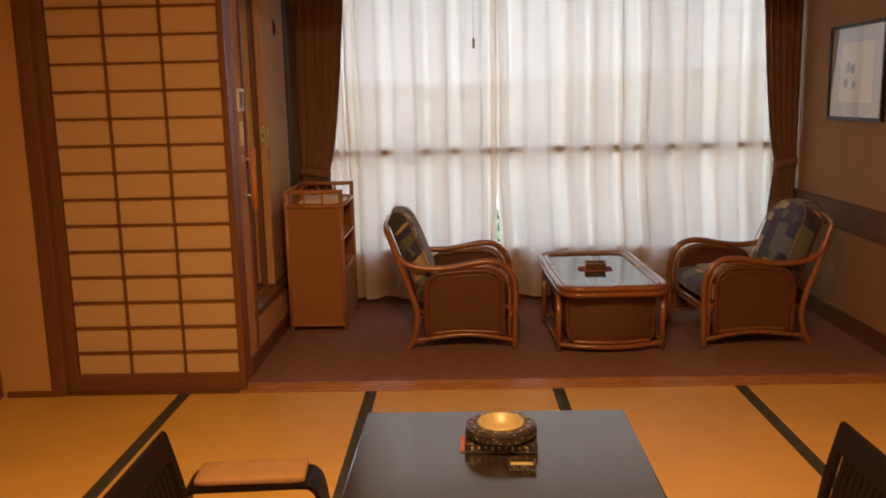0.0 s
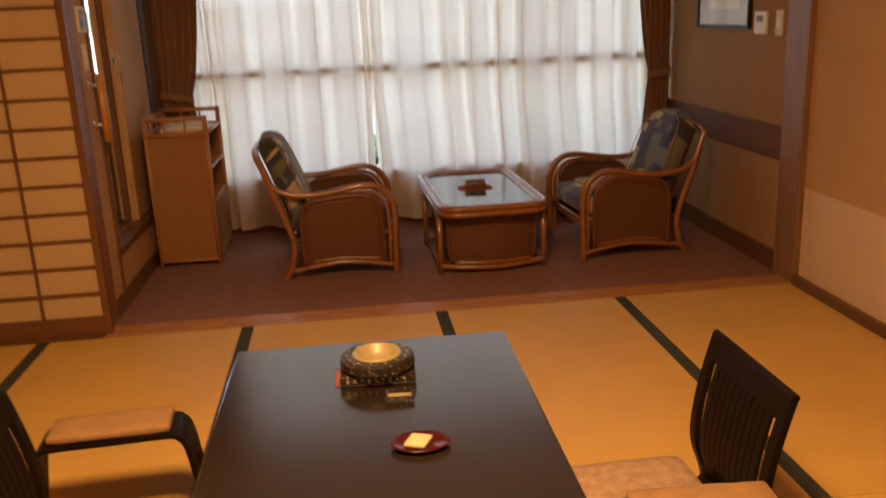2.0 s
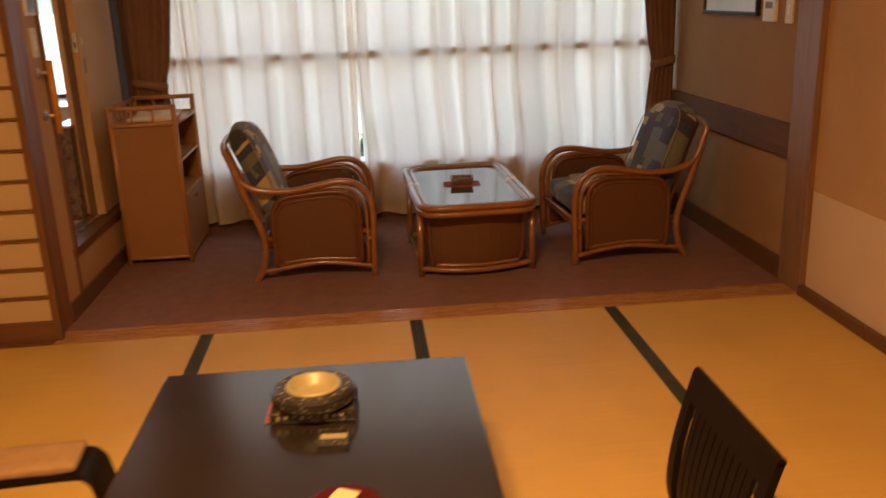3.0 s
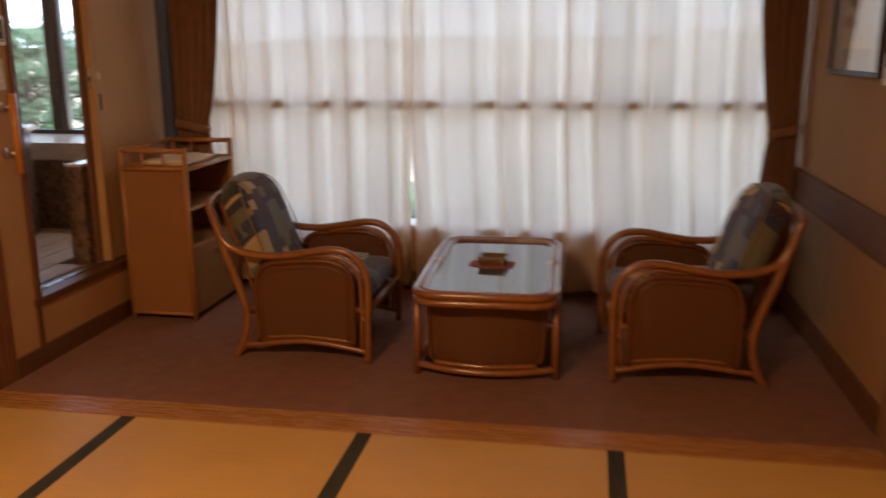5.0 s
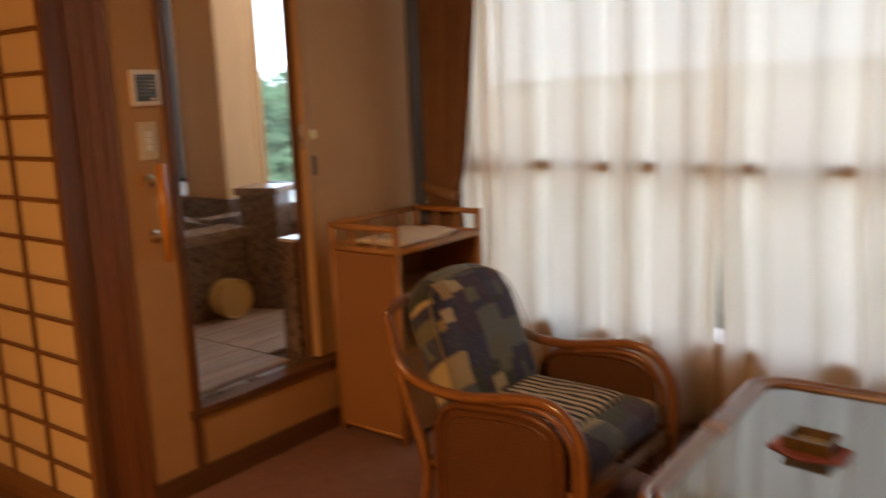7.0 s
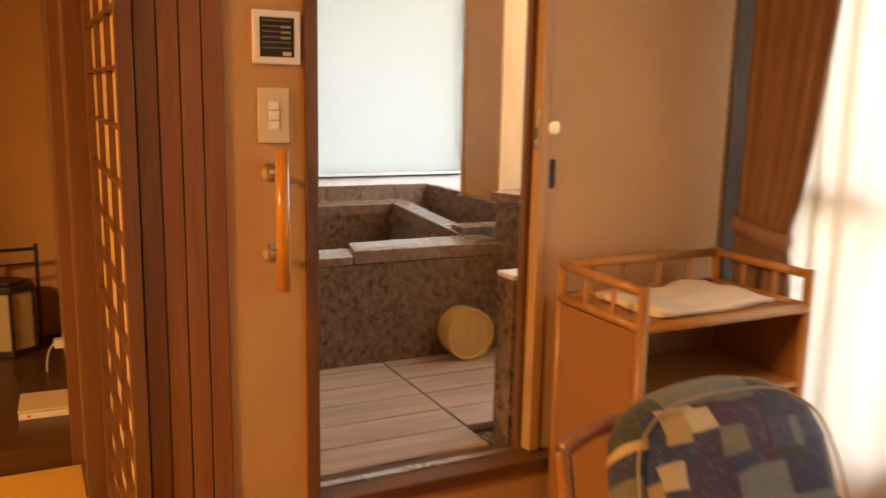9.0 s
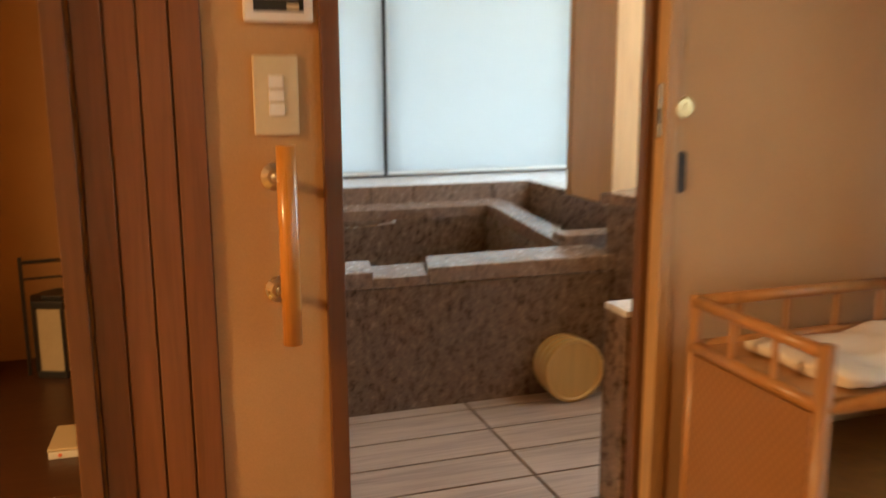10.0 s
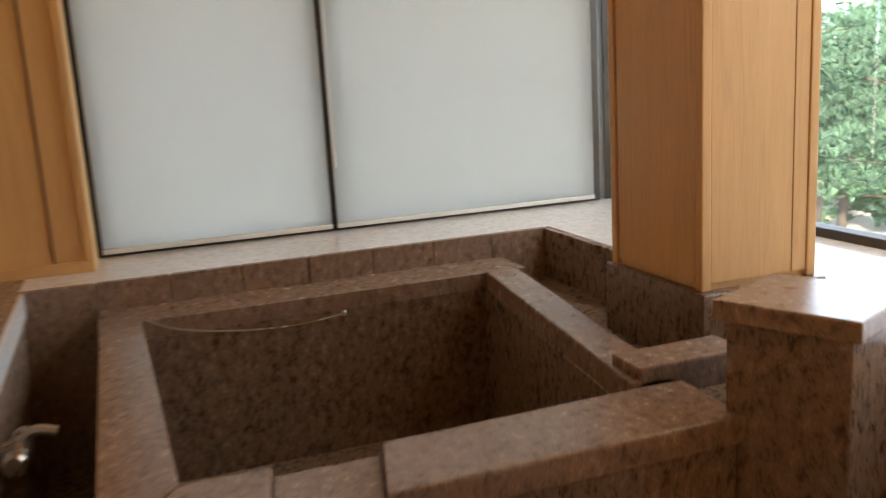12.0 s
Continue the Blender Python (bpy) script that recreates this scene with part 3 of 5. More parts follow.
# ---------- paper screen ----------
def shoji():
    s = thing("shoji_screen", "wooden lattice screen backed with warm white paper", "sliding screen", (-1.715, 4.25, 0.006))
    W, H, D = 0.868, 2.0, 0.032
    part("stile", B(0, 0.042, 0, D, 0, H, 0.002), M_DARKWOOD, s)
    part("stile", B(W - 0.030, W, 0, D, 0, H, 0.002), M_DARKWOOD, s)
    part("bottom_rail", B(0.042, W - 0.030, 0, D, 0, 0.083, 0.002), M_DARKWOOD_X, s)
    part("top_rail", B(0.042, W - 0.030, 0, D, H - 0.04, H, 0.002), M_DARKWOOD_X, s)
    x0, w = 0.042, (W - 0.072) / 3
    for k in (1, 2):
        part("lattice_upright", B(x0 + k * w - 0.005, x0 + k * w + 0.005, 0.006, 0.020, 0.083, H - 0.04), M_DARKWOOD, s)
    zs = [0.083] + [0.200 + 0.1256 * k for k in range(14)] + [H - 0.04]
    for z in zs[1:-1]:
        part("lattice_bar", B(x0, x0 + 3 * w, 0.004, 0.018, z - 0.0045 - 0.006, z + 0.0045 - 0.006), M_DARKWOOD_X, s)
    for k in range(3):
        for a, b in zip(zs, zs[1:]):
            part("paper_pane", B(x0 + k * w + 0.004, x0 + (k + 1) * w - 0.004, 0.020, 0.0215, a - 0.006, b - 0.006), M_SHOJI, s)
    return s


shoji()

# ---------- bath room ----------
BF = 0.296
structure("floor_bath", B(-3.70, WX - 0.126, 4.40, 6.9, -0.2, BF - 0.03), M_GRANITE, "dark stone floor under the duckboards", "floor")
structure("wall_bath_panel", B(-3.75, -3.40, 4.401, 4.695, 0.80, CEIL), M_PANELWOOD, "orange wood-panelled corner of the bath", "wall")
for y in (4.585,):
    structure("trim_panel_batten", B(-3.402, -3.394, y, y + 0.006, 0.83, CEIL), M_DARKWOOD, "thin dark joint strip of the wood panel", "trim")
structure("trim_panel_foot", B(-3.402, -3.385, 4.401, 4.695, 0.80, 0.832, 0.003), M_PANELWOOD, "light wooden foot strip of the panel", "trim")
structure("trim_panel_edge", B(-3.41, -3.386, 4.672, 4.695, 0.832, CEIL, 0.003), M_PANELWOOD, "light wooden edge strip of the panel", "trim")
structure("wall_bath_outer", B(-3.75, -3.661, 4.40, 6.75, -0.2, 0.80), M_GRANITE, "stone wall below the bath window", "wall")
structure("wall_bath_outer_side", B(-3.66, -0.98, 6.661, 6.75, -0.2, 0.80), M_GRANITE, "stone wall below the side window", "wall")
structure("wall_bath_over", B(-3.75, -3.60, 4.40, 6.9, 2.2, CEIL), M_PANELWOOD, "wood-panelled wall above the bath window", "wall")
structure("wall_bath_far_over", B(-3.75, -0.98, 6.60, 6.75, 2.2, CEIL), M_PANELWOOD, "wood-panelled wall above the side window", "wall")
# Eave is out of view, added to darken the upper part of the blinds.
structure("roof_eave", B(-4.75, -3.755, 4.1, 7.5, 2.32, 2.44), M_PANELWOOD, "unseen wooden eave, added to shade the upper blinds", "eave")
structure("ceiling_bath", B(-3.9, -0.9, 4.30, 6.9, CEIL - 0.02, CEIL), M_PANELWOOD, "wooden bath ceiling", "ceiling")

def blind_window():
    w = thing("window_2", "dark metal window of the bath with roller blinds drawn", "window", kind="structure")
    for y0, y1 in ((4.695, 4.725), (5.43, 5.47), (6.45, 6.495), (6.515, 6.60)):
        part("window_frame", B(-3.66, -3.60, y0, y1, 0.80, 2.2, 0.003), M_ALU, w)
    part("window_frame", B(-3.66, -3.60, 4.725, 6.45, 0.80, 0.835, 0.003), M_ALU, w)
    for y0, y1 in ((4.725, 5.43), (5.47, 6.45), (6.495, 6.515)):
        p = part("pane", B(-3.64, -3.634, y0, y1, 0.835, 2.2), M_GLASS, w)
        p.visible_shadow = False


blind_window()


def roller_blind(y0, y1):
    s = thing("roller_blind", "white fabric roller blind drawn down to the stone sill", "blind", (-3.575, 0, 0), group="bath blinds")
    bm = bmesh.new()
    n = 14
    vs = [[bm.verts.new((0.0012 * math.sin(k * 1.1 + y0), y0 + (y1 - y0) * k / n, z)) for k in range(n + 1)] for z in (0.826, 2.18)]
    for k in range(n):
        bm.faces.new((vs[0][k], vs[0][k + 1], vs[1][k + 1], vs[1][k]))
    bmesh.ops.solidify(bm, geom=bm.faces[:], thickness=0.001)
    part("cloth", bm, M_BLIND, s, smooth=True)
    part("bottom_bar", B(-0.007, 0.008, y0, y1, 0.812, 0.827, 0.003), M_WHITE, s, "white hem bar")
    part("roller", tube(bmesh.new(), [(0, y0, 2.17), (0, y1, 2.17)], 0.022, 10, n=1), M_WHITE, s)
    return s


roller_blind(4.712, 5.443)
roller_blind(5.461, 6.452)
cord = thing("blind_cord", "pale beaded blind cord hanging at the window post", "cord", (-3.545, 5.462, 0))
part("cord", tube(bmesh.new(), [(0, 0, 2.17), (0.004, 0.002, 1.6), (0, 0, 1.06)], 0.003, 6), M_WHITE, cord)
part("cord_weight", tube(bmesh.new(), [(0, 0, 1.07), (0, 0, 1.02)], 0.006, 8, n=1), M_WHITE, cord)

# side window over the right-hand ledge
def side_window():
    w = thing("window_3", "clear dark-framed side window of the bath", "window", kind="structure")
    part("window_frame", B(-3.60, -1.02, 6.60, 6.66, 0.80, 0.826, 0.003), M_ALU, w)
    for x0, x1 in ((-3.60, -3.55), (-2.97, -2.91), (-2.035, -1.985), (-1.975, -1.925), (-1.07, -1.02)):
        part("window_frame", B(x0, x1, 6.60, 6.66, 0.826, 2.2, 0.003), M_ALU, w)
    for x0, x1 in ((-3.55, -2.97), (-2.91, -2.035), (-1.925, -1.07)):
        p = part("pane", B(x0, x1, 6.628, 6.634, 0.826, 2.2), M_GLASS, w)
        p.visible_shadow = False


side_window()
for z in (0.98, 1.12):
    latch = thing("window_latch", "dark metal sash latch on the side window", "latch", (-1.98, 6.60, z), group="sash latches")
    part("plate", B(-0.02, 0.02, -0.008, 0.0, -0.03, 0.03, 0.002), M_ALU, latch)
    part("lever", B(-0.008, 0.008, -0.03, -0.008, -0.018, 0.02, 0.003), M_ALU, latch)


def stone_bath():
    t = thing("stone_bathtub", "square sunken bathtub of brown speckled granite, empty", "bathtub", (0, 0, 0))
    Z = 0.725
    FX = -1.835
    ifl, ifr, ibl, ibr = (-2.003, 4.848), (-2.014, 5.635), (-3.015, 4.808), (-3.020, 5.765)
    # body walls
    part("front_slab", prism(bmesh.new(), [(FX, 4.755), (FX, 5.72), (ifr[0] + 0.01, 5.72), (ifl[0] + 0.01, 4.755)], BF - 0.04, Z - 0.052, 0.004), M_GRANITE, t)
    part("left_slab", prism(bmesh.new(), [(FX - 0.15, 4.757), ifl, ibl, (-3.02, 4.715), (-3.02, 4.71)], 0.15, Z - 0.05), M_GRANITE, t)
    part("right_slab", prism(bmesh.new(), [ifr, (FX - 0.15, 5.72), (-3.02, 5.83), ibr], 0.15, Z - 0.05), M_GRANITE, t)
    part("back_slab", prism(bmesh.new(), [ibl, ibr, (-3.2, 5.84), (-3.2, 4.71)], 0.15, Z - 0.05), M_GRANITE, t)
    part("bottom_slab", prism(bmesh.new(), [ifl, ifr, ibr, ibl], 0.12, 0.18), M_GRANITE, t)
    # rim
    o = FX + 0.006
    part("rim", prism(bmesh.new(), [(o, 4.738), (o, 4.955), (-2.003, 4.985), ifl], Z - 0.05, Z, 0.006), M_GRANITE_LIT, t)
    part("rim", prism(bmesh.new(), [(o, 4.956), (o, 5.118), (-2.003, 5.160), (-2.003, 4.986)], Z - 0.05, Z - 0.020, 0.004), M_GRANITE_LIT, t, "lowered overflow notch")
    part("rim", prism(bmesh.new(), [(o, 5.120), (o, 5.74), (-2.014, 5.74), ifr, (-2.005, 5.163)], Z - 0.05, Z, 0.006), M_GRANITE_LIT, t)
    part("rim", prism(bmesh.new(), [(o - 0.002, 4.736), ifl, ibl, (-3.14, 4.70)], Z - 0.05, Z, 0.006), M_GRANITE_LIT, t)
    part("rim", prism(bmesh.new(), [(-3.018, 4.70), (-3.018, 5.90), (-3.2, 5.90), (-3.2, 4.70)], Z - 0.05, Z - 0.001, 0.003), M_GRANITE_LIT, t)
    part("rim", prism(bmesh.new(), [(-2.03, 5.640), (-2.03, 5.735), (-3.02, 5.865), (-3.02, 5.768)], Z - 0.055, Z + 0.006, 0.006), M_GRANITE_LIT, t)
    return t


stone_bath()


def bath_surround():
    s = thing("bath_ledge", "granite ledges and overflow trough around the tub", "ledge", (0, 0, 0))
    for k in range(8):
        y0 = 4.505 + k * 0.195
        part("slab", B(-3.222, -3.20, y0, y0 + 0.192, 0.20 if y0 < 4.6 else 0.60, 0.800, 0.002), M_GRANITE_LIT, s)
    part("ledge_top", B(-3.66, -3.222, 4.505, 6.60, 0.70, 0.800, 0.004), M_PALE_GLARE, s, "polished window ledge, window glare put in its pale colour")
    part("ledge_top", B(-3.222, -1.02, 6.075, 6.60, 0.70, 0.8005, 0.004), M_PALE_GLARE, s, "polished window ledge, window glare put in its pale colour")
    for k in range(6):
        x0 = -3.198 + k * 0.19
        part("slab", B(x0, x0 + 0.187, 6.053, 6.075, 0.60, 0.798, 0.002), M_GRANITE, s)
    part("low_wall", B(-2.06, -1.02, 6.04, 6.075, BF - 0.03, 0.70), M_GRANITE, s)
    part("trough_floor", B(-3.20, -2.06, 5.80, 6.053, 0.55, 0.640), M_GRANITE, s)
    part("trough_lip", B(-2.13, -2.03, 5.66, 5.90, 0.690, 0.755, 0.006), M_GRANITE_LIT, s)
    part("pillar_base", B(-2.60, -2.20, 5.925, 6.25, 0.64, 0.815, 0.004), M_GRANITE, s)
    part("side_ledge", prism(bmesh.new(), [(-3.66, 4.40), (-1.60, 4.40), (-1.60, 4.552), (-3.66, 4.500)], 0.20, 0.800, 0.004), M_GRANITE_LIT, s)
    part("ledge_edge", prism(bmesh.new(), [(-3.20, 4.512), (-1.60, 4.553), (-1.60, 4.561), (-3.20, 4.520)], 0.735, 0.798), M_PALE_GLARE, s, "granite edge, glossy sheen put in its pale colour")
    part("gap_floor", B(-3.2, -1.84, 4.50, 4.71, 0.10, 0.20), M_GRANITE, s)
    return s


bath_surround()

pil = thing("wood_pillar", "square pillar clad in pale striped wood panels", "pillar", (0, 0, 0))
part("core", B(-2.572, -2.233, 5.948, 6.225, 0.815, CEIL - 0.02), M_PANELWOOD, pil)
part("panel", B(-2.555, -2.250, 5.940, 5.948, 0.830, CEIL - 0.02), M_PANELWOOD, pil)
part("panel", B(-2.233, -2.225, 5.962, 6.172, 0.830, CEIL - 0.02, 0.0015), M_PANELWOOD, pil)
part("panel", B(-2.233, -2.225, 6.175, 6.212, 0.830, CEIL - 0.02, 0.0015), M_PANELWOOD, pil)
for x, y in ((-2.233, 5.948), (-2.233, 6.225), (-2.572, 5.948)):
    part("corner_bead", B(x - 0.012, x + 0.012, y - 0.012, y + 0.012, 0.815, CEIL - 0.02, 0.004), M_PANELWOOD, pil, "pale corner bead")

post = thing("stone_post", "granite post with a flat cap beside the tub", "stone post", (-1.81, 5.845, BF - 0.03), 24.5)
part("shaft", B(-0.10, 0.10, -0.095, 0.095, 0.0, 0.615, 0.004), M_GRANITE, post)
part("cap", B(-0.117, 0.117, -0.110, 0.110, 0.615, 0.650, 0.004), M_GRANITE_LIT, post, "polished flat cap")
post = thing("stone_partition", "low granite partition with a pale top near the doorway", "partition", (0, 0, 0))
part("body", B(-1.12, -1.030, 5.302, 5.75, BF - 0.03, 0.770, 0.003), M_GRANITE, post)
part("cap", B(-1.118, -1.026, 5.300, 5.752, 0.770, 0.784, 0.003), M_PALE_GLARE, post, "pale polished top")


def bucket():
    s = thing("wooden_bucket", "round cypress bath bucket tipped on its side against the tub", "bucket", (-1.780, 5.552, BF + 0.098))
    s.matrix_basis = s.matrix_basis @ Matrix.Scale(0.91, 4)
    part("tub_wall", lathe(bmesh.new(), [(0.100, -0.060), (0.104, 0.0), (0.108, 0.055), (0.100, 0.057), (0.096, 0.052), (0.094, 0.046)], 28, axis='X'), M_BUCKET, s, smooth=False)
    part("base_disc", lathe(bmesh.new(), [(0.093, 0.044), (0.095, 0.0475), (0.060, 0.0485)], 28, axis='X'), M_BUCKET, s)
    for x in (-0.040, -0.005, 0.030):
        part("hoop", tube(bmesh.new(), [(x, (0.1048 + 0.06 * x) * math.cos(a), (0.1048 + 0.06 * x) * math.sin(a)) for a in (2 * math.pi * k / 24 for k in range(24))], 0.003, 6, True, 1), M_BRASS, s, "thin brass hoop")
    return s


bucket()
for x0, x1, z0, z1, tilt in ((-3.05, -2.79, 1.13, 1.43, 0), (-2.84, -2.56, 0.87, 1.08, 3)):
    n = thing("wall_notice", "white paper notice with small grey print on the bath wall", "notice", ((x0 + x1) / 2, 4.4005, (z0 + z1) / 2), group="bath notices")
    n.matrix_basis = pose((x0 + x1) / 2, 4.4005, (z0 + z1) / 2, 0, tilt, 0)
    w, q = (x1 - x0) / 2, (z1 - z0) / 2
    part("sheet", B(-w, w, 0, 0.002, -q, q, 0.0005), M_PAPER, n)
    for k in range(int(q * 2 / 0.035) - 1):
        part("print_bar", B(-w * 0.8, w * (0.8 if k % 3 else 0.35), 0.002, 0.0026, q - 0.036 - k * 0.035, q - 0.03 - k * 0.035), M_FAINTINK, n)

chain = thing("plug_chain", "thin beaded plug chain draped inside the tub", "chain", (0, 0, 0))
part("chain", tube(bmesh.new(), [(-3.02, 4.82, 0.724), (-3.008, 4.90, 0.69), (-3.006, 5.05, 0.664), (-3.006, 5.20, 0.656), (-3.006, 5.33, 0.668)], 0.002, 6), M_CHROME, chain)
part("anchor", lathe(bmesh.new(), [(0.008, 0.0), (0.008, 0.008), (0.004, 0.011)], 10, (-3.012, 5.335, 0.67), 'X'), M_CHROME, chain)
tap = thing("bath_tap", "chromed bath tap in the gap beside the tub", "tap", (-2.55, 4.530, 0.62))
part("body", tube(bmesh.new(), [(-0.06, 0.03, 0), (0.06, 0.03, 0)], 0.022, 12, n=1), M_CHROME, tap)
part("spout", tube(bmesh.new(), [(0, 0.03, 0.01), (0, 0.06, 0.03), (0, 0.10, 0.02)], 0.011, 8), M_CHROME, tap)
part("handle", lathe(bmesh.new(), [(0.02, 0.06), (0.024, 0.07), (0.024, 0.095), (0.018, 0.10)], 12, (0, 0.03, 0), 'X'), M_CHROME, tap)
part("wall_flange", tube(bmesh.new(), [(0, 0.0, 0), (0, 0.03, 0)], 0.016, 10, n=1), M_CHROME, tap)
# Loose orange knob on the floor of the gap.
solid("orange_knob", lathe(bmesh.new(), [(0.016, 0), (0.02, 0.01), (0.014, 0.028), (0.006, 0.034)], 10), M_ORANGE, "small orange plastic knob on the gap floor", "knob", (-2.02, 4.64, 0.20))

# ---------- sliding bath door and fittings ----------
door = thing("door_1", "tan sliding bath door standing open, light wooden edge", "door", (0, 0, 0), kind="structure")
part("leaf", B(-0.954, -0.918, 5.315, 5.955, 0.301, 2.12, 0.002), M_TANWALL, door)
part("edge_strip", B(-0.956, -0.914, 5.303, 5.315, 0.301, 2.12, 0.002), M_EDGEWOOD, door, "light orange wooden edge")
part("edge_strip", B(-0.918, -0.913, 5.315, 5.332, 0.301, 2.12, 0.001), M_EDGEWOOD, door, "light orange wooden edge")
part("back_jamb", B(-0.988, -0.958, 5.288, 5.314, 0.296, 2.12, 0.003), M_DARKWOOD, door, "brown jamb behind the door edge")
part("latch_plate", B(-0.945, -0.927, 5.3005, 5.303, 1.15, 1.25, 0.002), M_CHROME, door, "metal latch plate")
part("latch_slot", B(-0.939, -0.933, 5.2995, 5.3005, 1.175, 1.205), M_BLACK, door)
lock = part("lock_rosette", lathe(bmesh.new(), [(0.0205, 0.0), (0.0205, 0.004), (0.017, 0.007), (0.006, 0.008)], 20, (-0.918, 5.341, 1.206), 'X'), M_BRASS, door, "round pale brass lock")
part("lock_turn", B(-0.911, -0.907, 5.338, 5.344, 1.196, 1.214, 0.001), M_BRASS, door)
bm = bmesh.new()
prism(bm, [(0.010 * math.cos(a), (0.030 if math.sin(a) > 0 else -0.030) + 0.010 * math.sin(a)) for a in (2 * math.pi * k / 20 for k in range(20))], 0, 0.004)
bm.transform(Matrix.Translation((-0.917, 5.340, 1.084)) @ Matrix(((0, 0, 1, 0), (1, 0, 0, 0), (0, 1, 0, 0), (0, 0, 0, 1))))
part("flush_pull", bm, M_ALU, door, "dark recessed finger pull")
part("pull_recess", B(-0.9135, -0.9125, 5.334, 5.346, 1.052, 1.116), M_BLACK, door)
hook = thing("door_catch", "small dark metal catch fixed high on the door", "catch", (-0.918, 5.675, 1.84))
part("plate", B(0, 0.006, -0.012, 0.012, -0.05, 0.05, 0.002), M_BLACK, hook)
part("knob", B(0.006, 0.014, -0.007, 0.007, -0.035, 0.03, 0.002), M_BLACK, hook)

panel = thing("control_panel", "white-framed bath control panel with a dark display", "control panel", (WX, 4.583, 1.4025))
part("frame", B(0, 0.012, -0.053, 0.053, -0.057, 0.057, 0.004), M_WHITE, panel)
part("display", B(0.0122, 0.0135, -0.038, 0.038, -0.042, 0.042), M_SCREEN, panel)
for k in range(6):
    part("print_bar", B(0.0136, 0.0140, -0.033, 0.030, 0.034 - k * 0.0115, 0.0345 - k * 0.0115 + 0.0012), M_INK, panel)
for k in range(3):
    part("print_bar", B(0.0137, 0.0142, 0.008, 0.030, 0.020 - k * 0.0115, 0.0235 - k * 0.0115), M_GOLDPRINT, panel)
part("key", B(0.0136, 0.0145, 0.012, 0.031, -0.039, -0.031), M_IVORY, panel)
plate = thing("switch_plate", "ivory wall switch plate with three small rockers", "switch", (WX, 4.575, 1.2345))
part("cover", B(0, 0.007, -0.035, 0.035, -0.061, 0.061, 0.003), M_IVORY, plate)
for k in (-1, 0, 1):
    part("rocker", B(0.007, 0.0105, -0.012, 0.012, k * 0.0215 - 0.0095, k * 0.0215 + 0.0095, 0.002), M_WHITE, plate)
bar = thing("grab_bar", "orange wooden grab bar on two metal brackets", "grab bar", (WX, 4.58, 0.0))
part("rail", tube(bmesh.new(), [(0.050, 0, 0.845), (0.050, 0, 1.160)], 0.0155, 14, n=1), M_RAIL, bar, smooth=True)
for z in (0.925, 1.108):
    part("bracket", tube(bmesh.new(), [(0.0, -0.012, z), (0.025, -0.010, z), (0.045, 0, z)], 0.008, 8), M_CHROME, bar)
    part("flange", lathe(bmesh.new(), [(0.022, 0.0), (0.022, 0.003), (0.012, 0.008)], 16, (0, -0.012, z), 'X'), M_CHROME, bar)

# ---------- right wall fittings ----------
pic = thing("framed_picture", "dark-framed botanical print behind glass on the wall", "picture", (RX, 5.165, 1.48))
for y0, y1, z0, z1 in ((-0.335, 0.335, 0.248, 0.268), (-0.335, 0.335, -0.268, -0.248), (-0.335, -0.317, -0.248, 0.248), (0.317, 0.335, -0.248, 0.248)):
    part("frame_rail", B(-0.024, 0, y0, y1, z0, z1, 0.003), M_BLACK, pic)
part("mount", B(-0.010, -0.002, -0.317, 0.317, -0.248, 0.248), M_MATBOARD, pic, "grey white mount")
part("print", B(-0.0115, -0.0102, -0.20, 0.20, -0.165, 0.165), M_PRINT, pic, "cream print sheet")
for y, z, r, m in ((0.10, 0.03, 0.035, M_INK), (0.05, 0.06, 0.030, M_PALE_GLARE), (0.12, -0.06, 0.028, M_REDCLOTH), (0.02, -0.07, 0.026, M_INK), (0.04, 0.02, 0.03, M_CARPET)):
    part("print_mark", lathe(bmesh.new(), [(r, -0.0125), (r * 0.8, -0.0118)], 7, (0, y, z), 'X'), m, pic)
g = part("picture_glass", B(-0.0165, -0.0150, -0.317, 0.317, -0.248, 0.248), M_GLASS, pic)
g.visible_shadow = False
pl = thing("wall_thermostat", "white wall controller on the bay wall", "controller", (RX, 4.715, 1.245))
part("case", B(-0.016, 0, -0.062, 0.062, -0.055, 0.055, 0.003), M_WHITE, pl)
part("display", B(-0.0172, -0.016, -0.035, 0.035, 0.005, 0.035), M_INK, pl)
pl = thing("switch_plate", "ivory wall switch plate beside the post", "switch", (RX, 4.53, 1.245))
part("cover", B(-0.008, 0, -0.035, 0.035, -0.060, 0.060, 0.003), M_IVORY, pl)
part("rocker", B(-0.011, -0.008, -0.012, 0.012, -0.022, 0.022, 0.002), M_WHITE, pl)

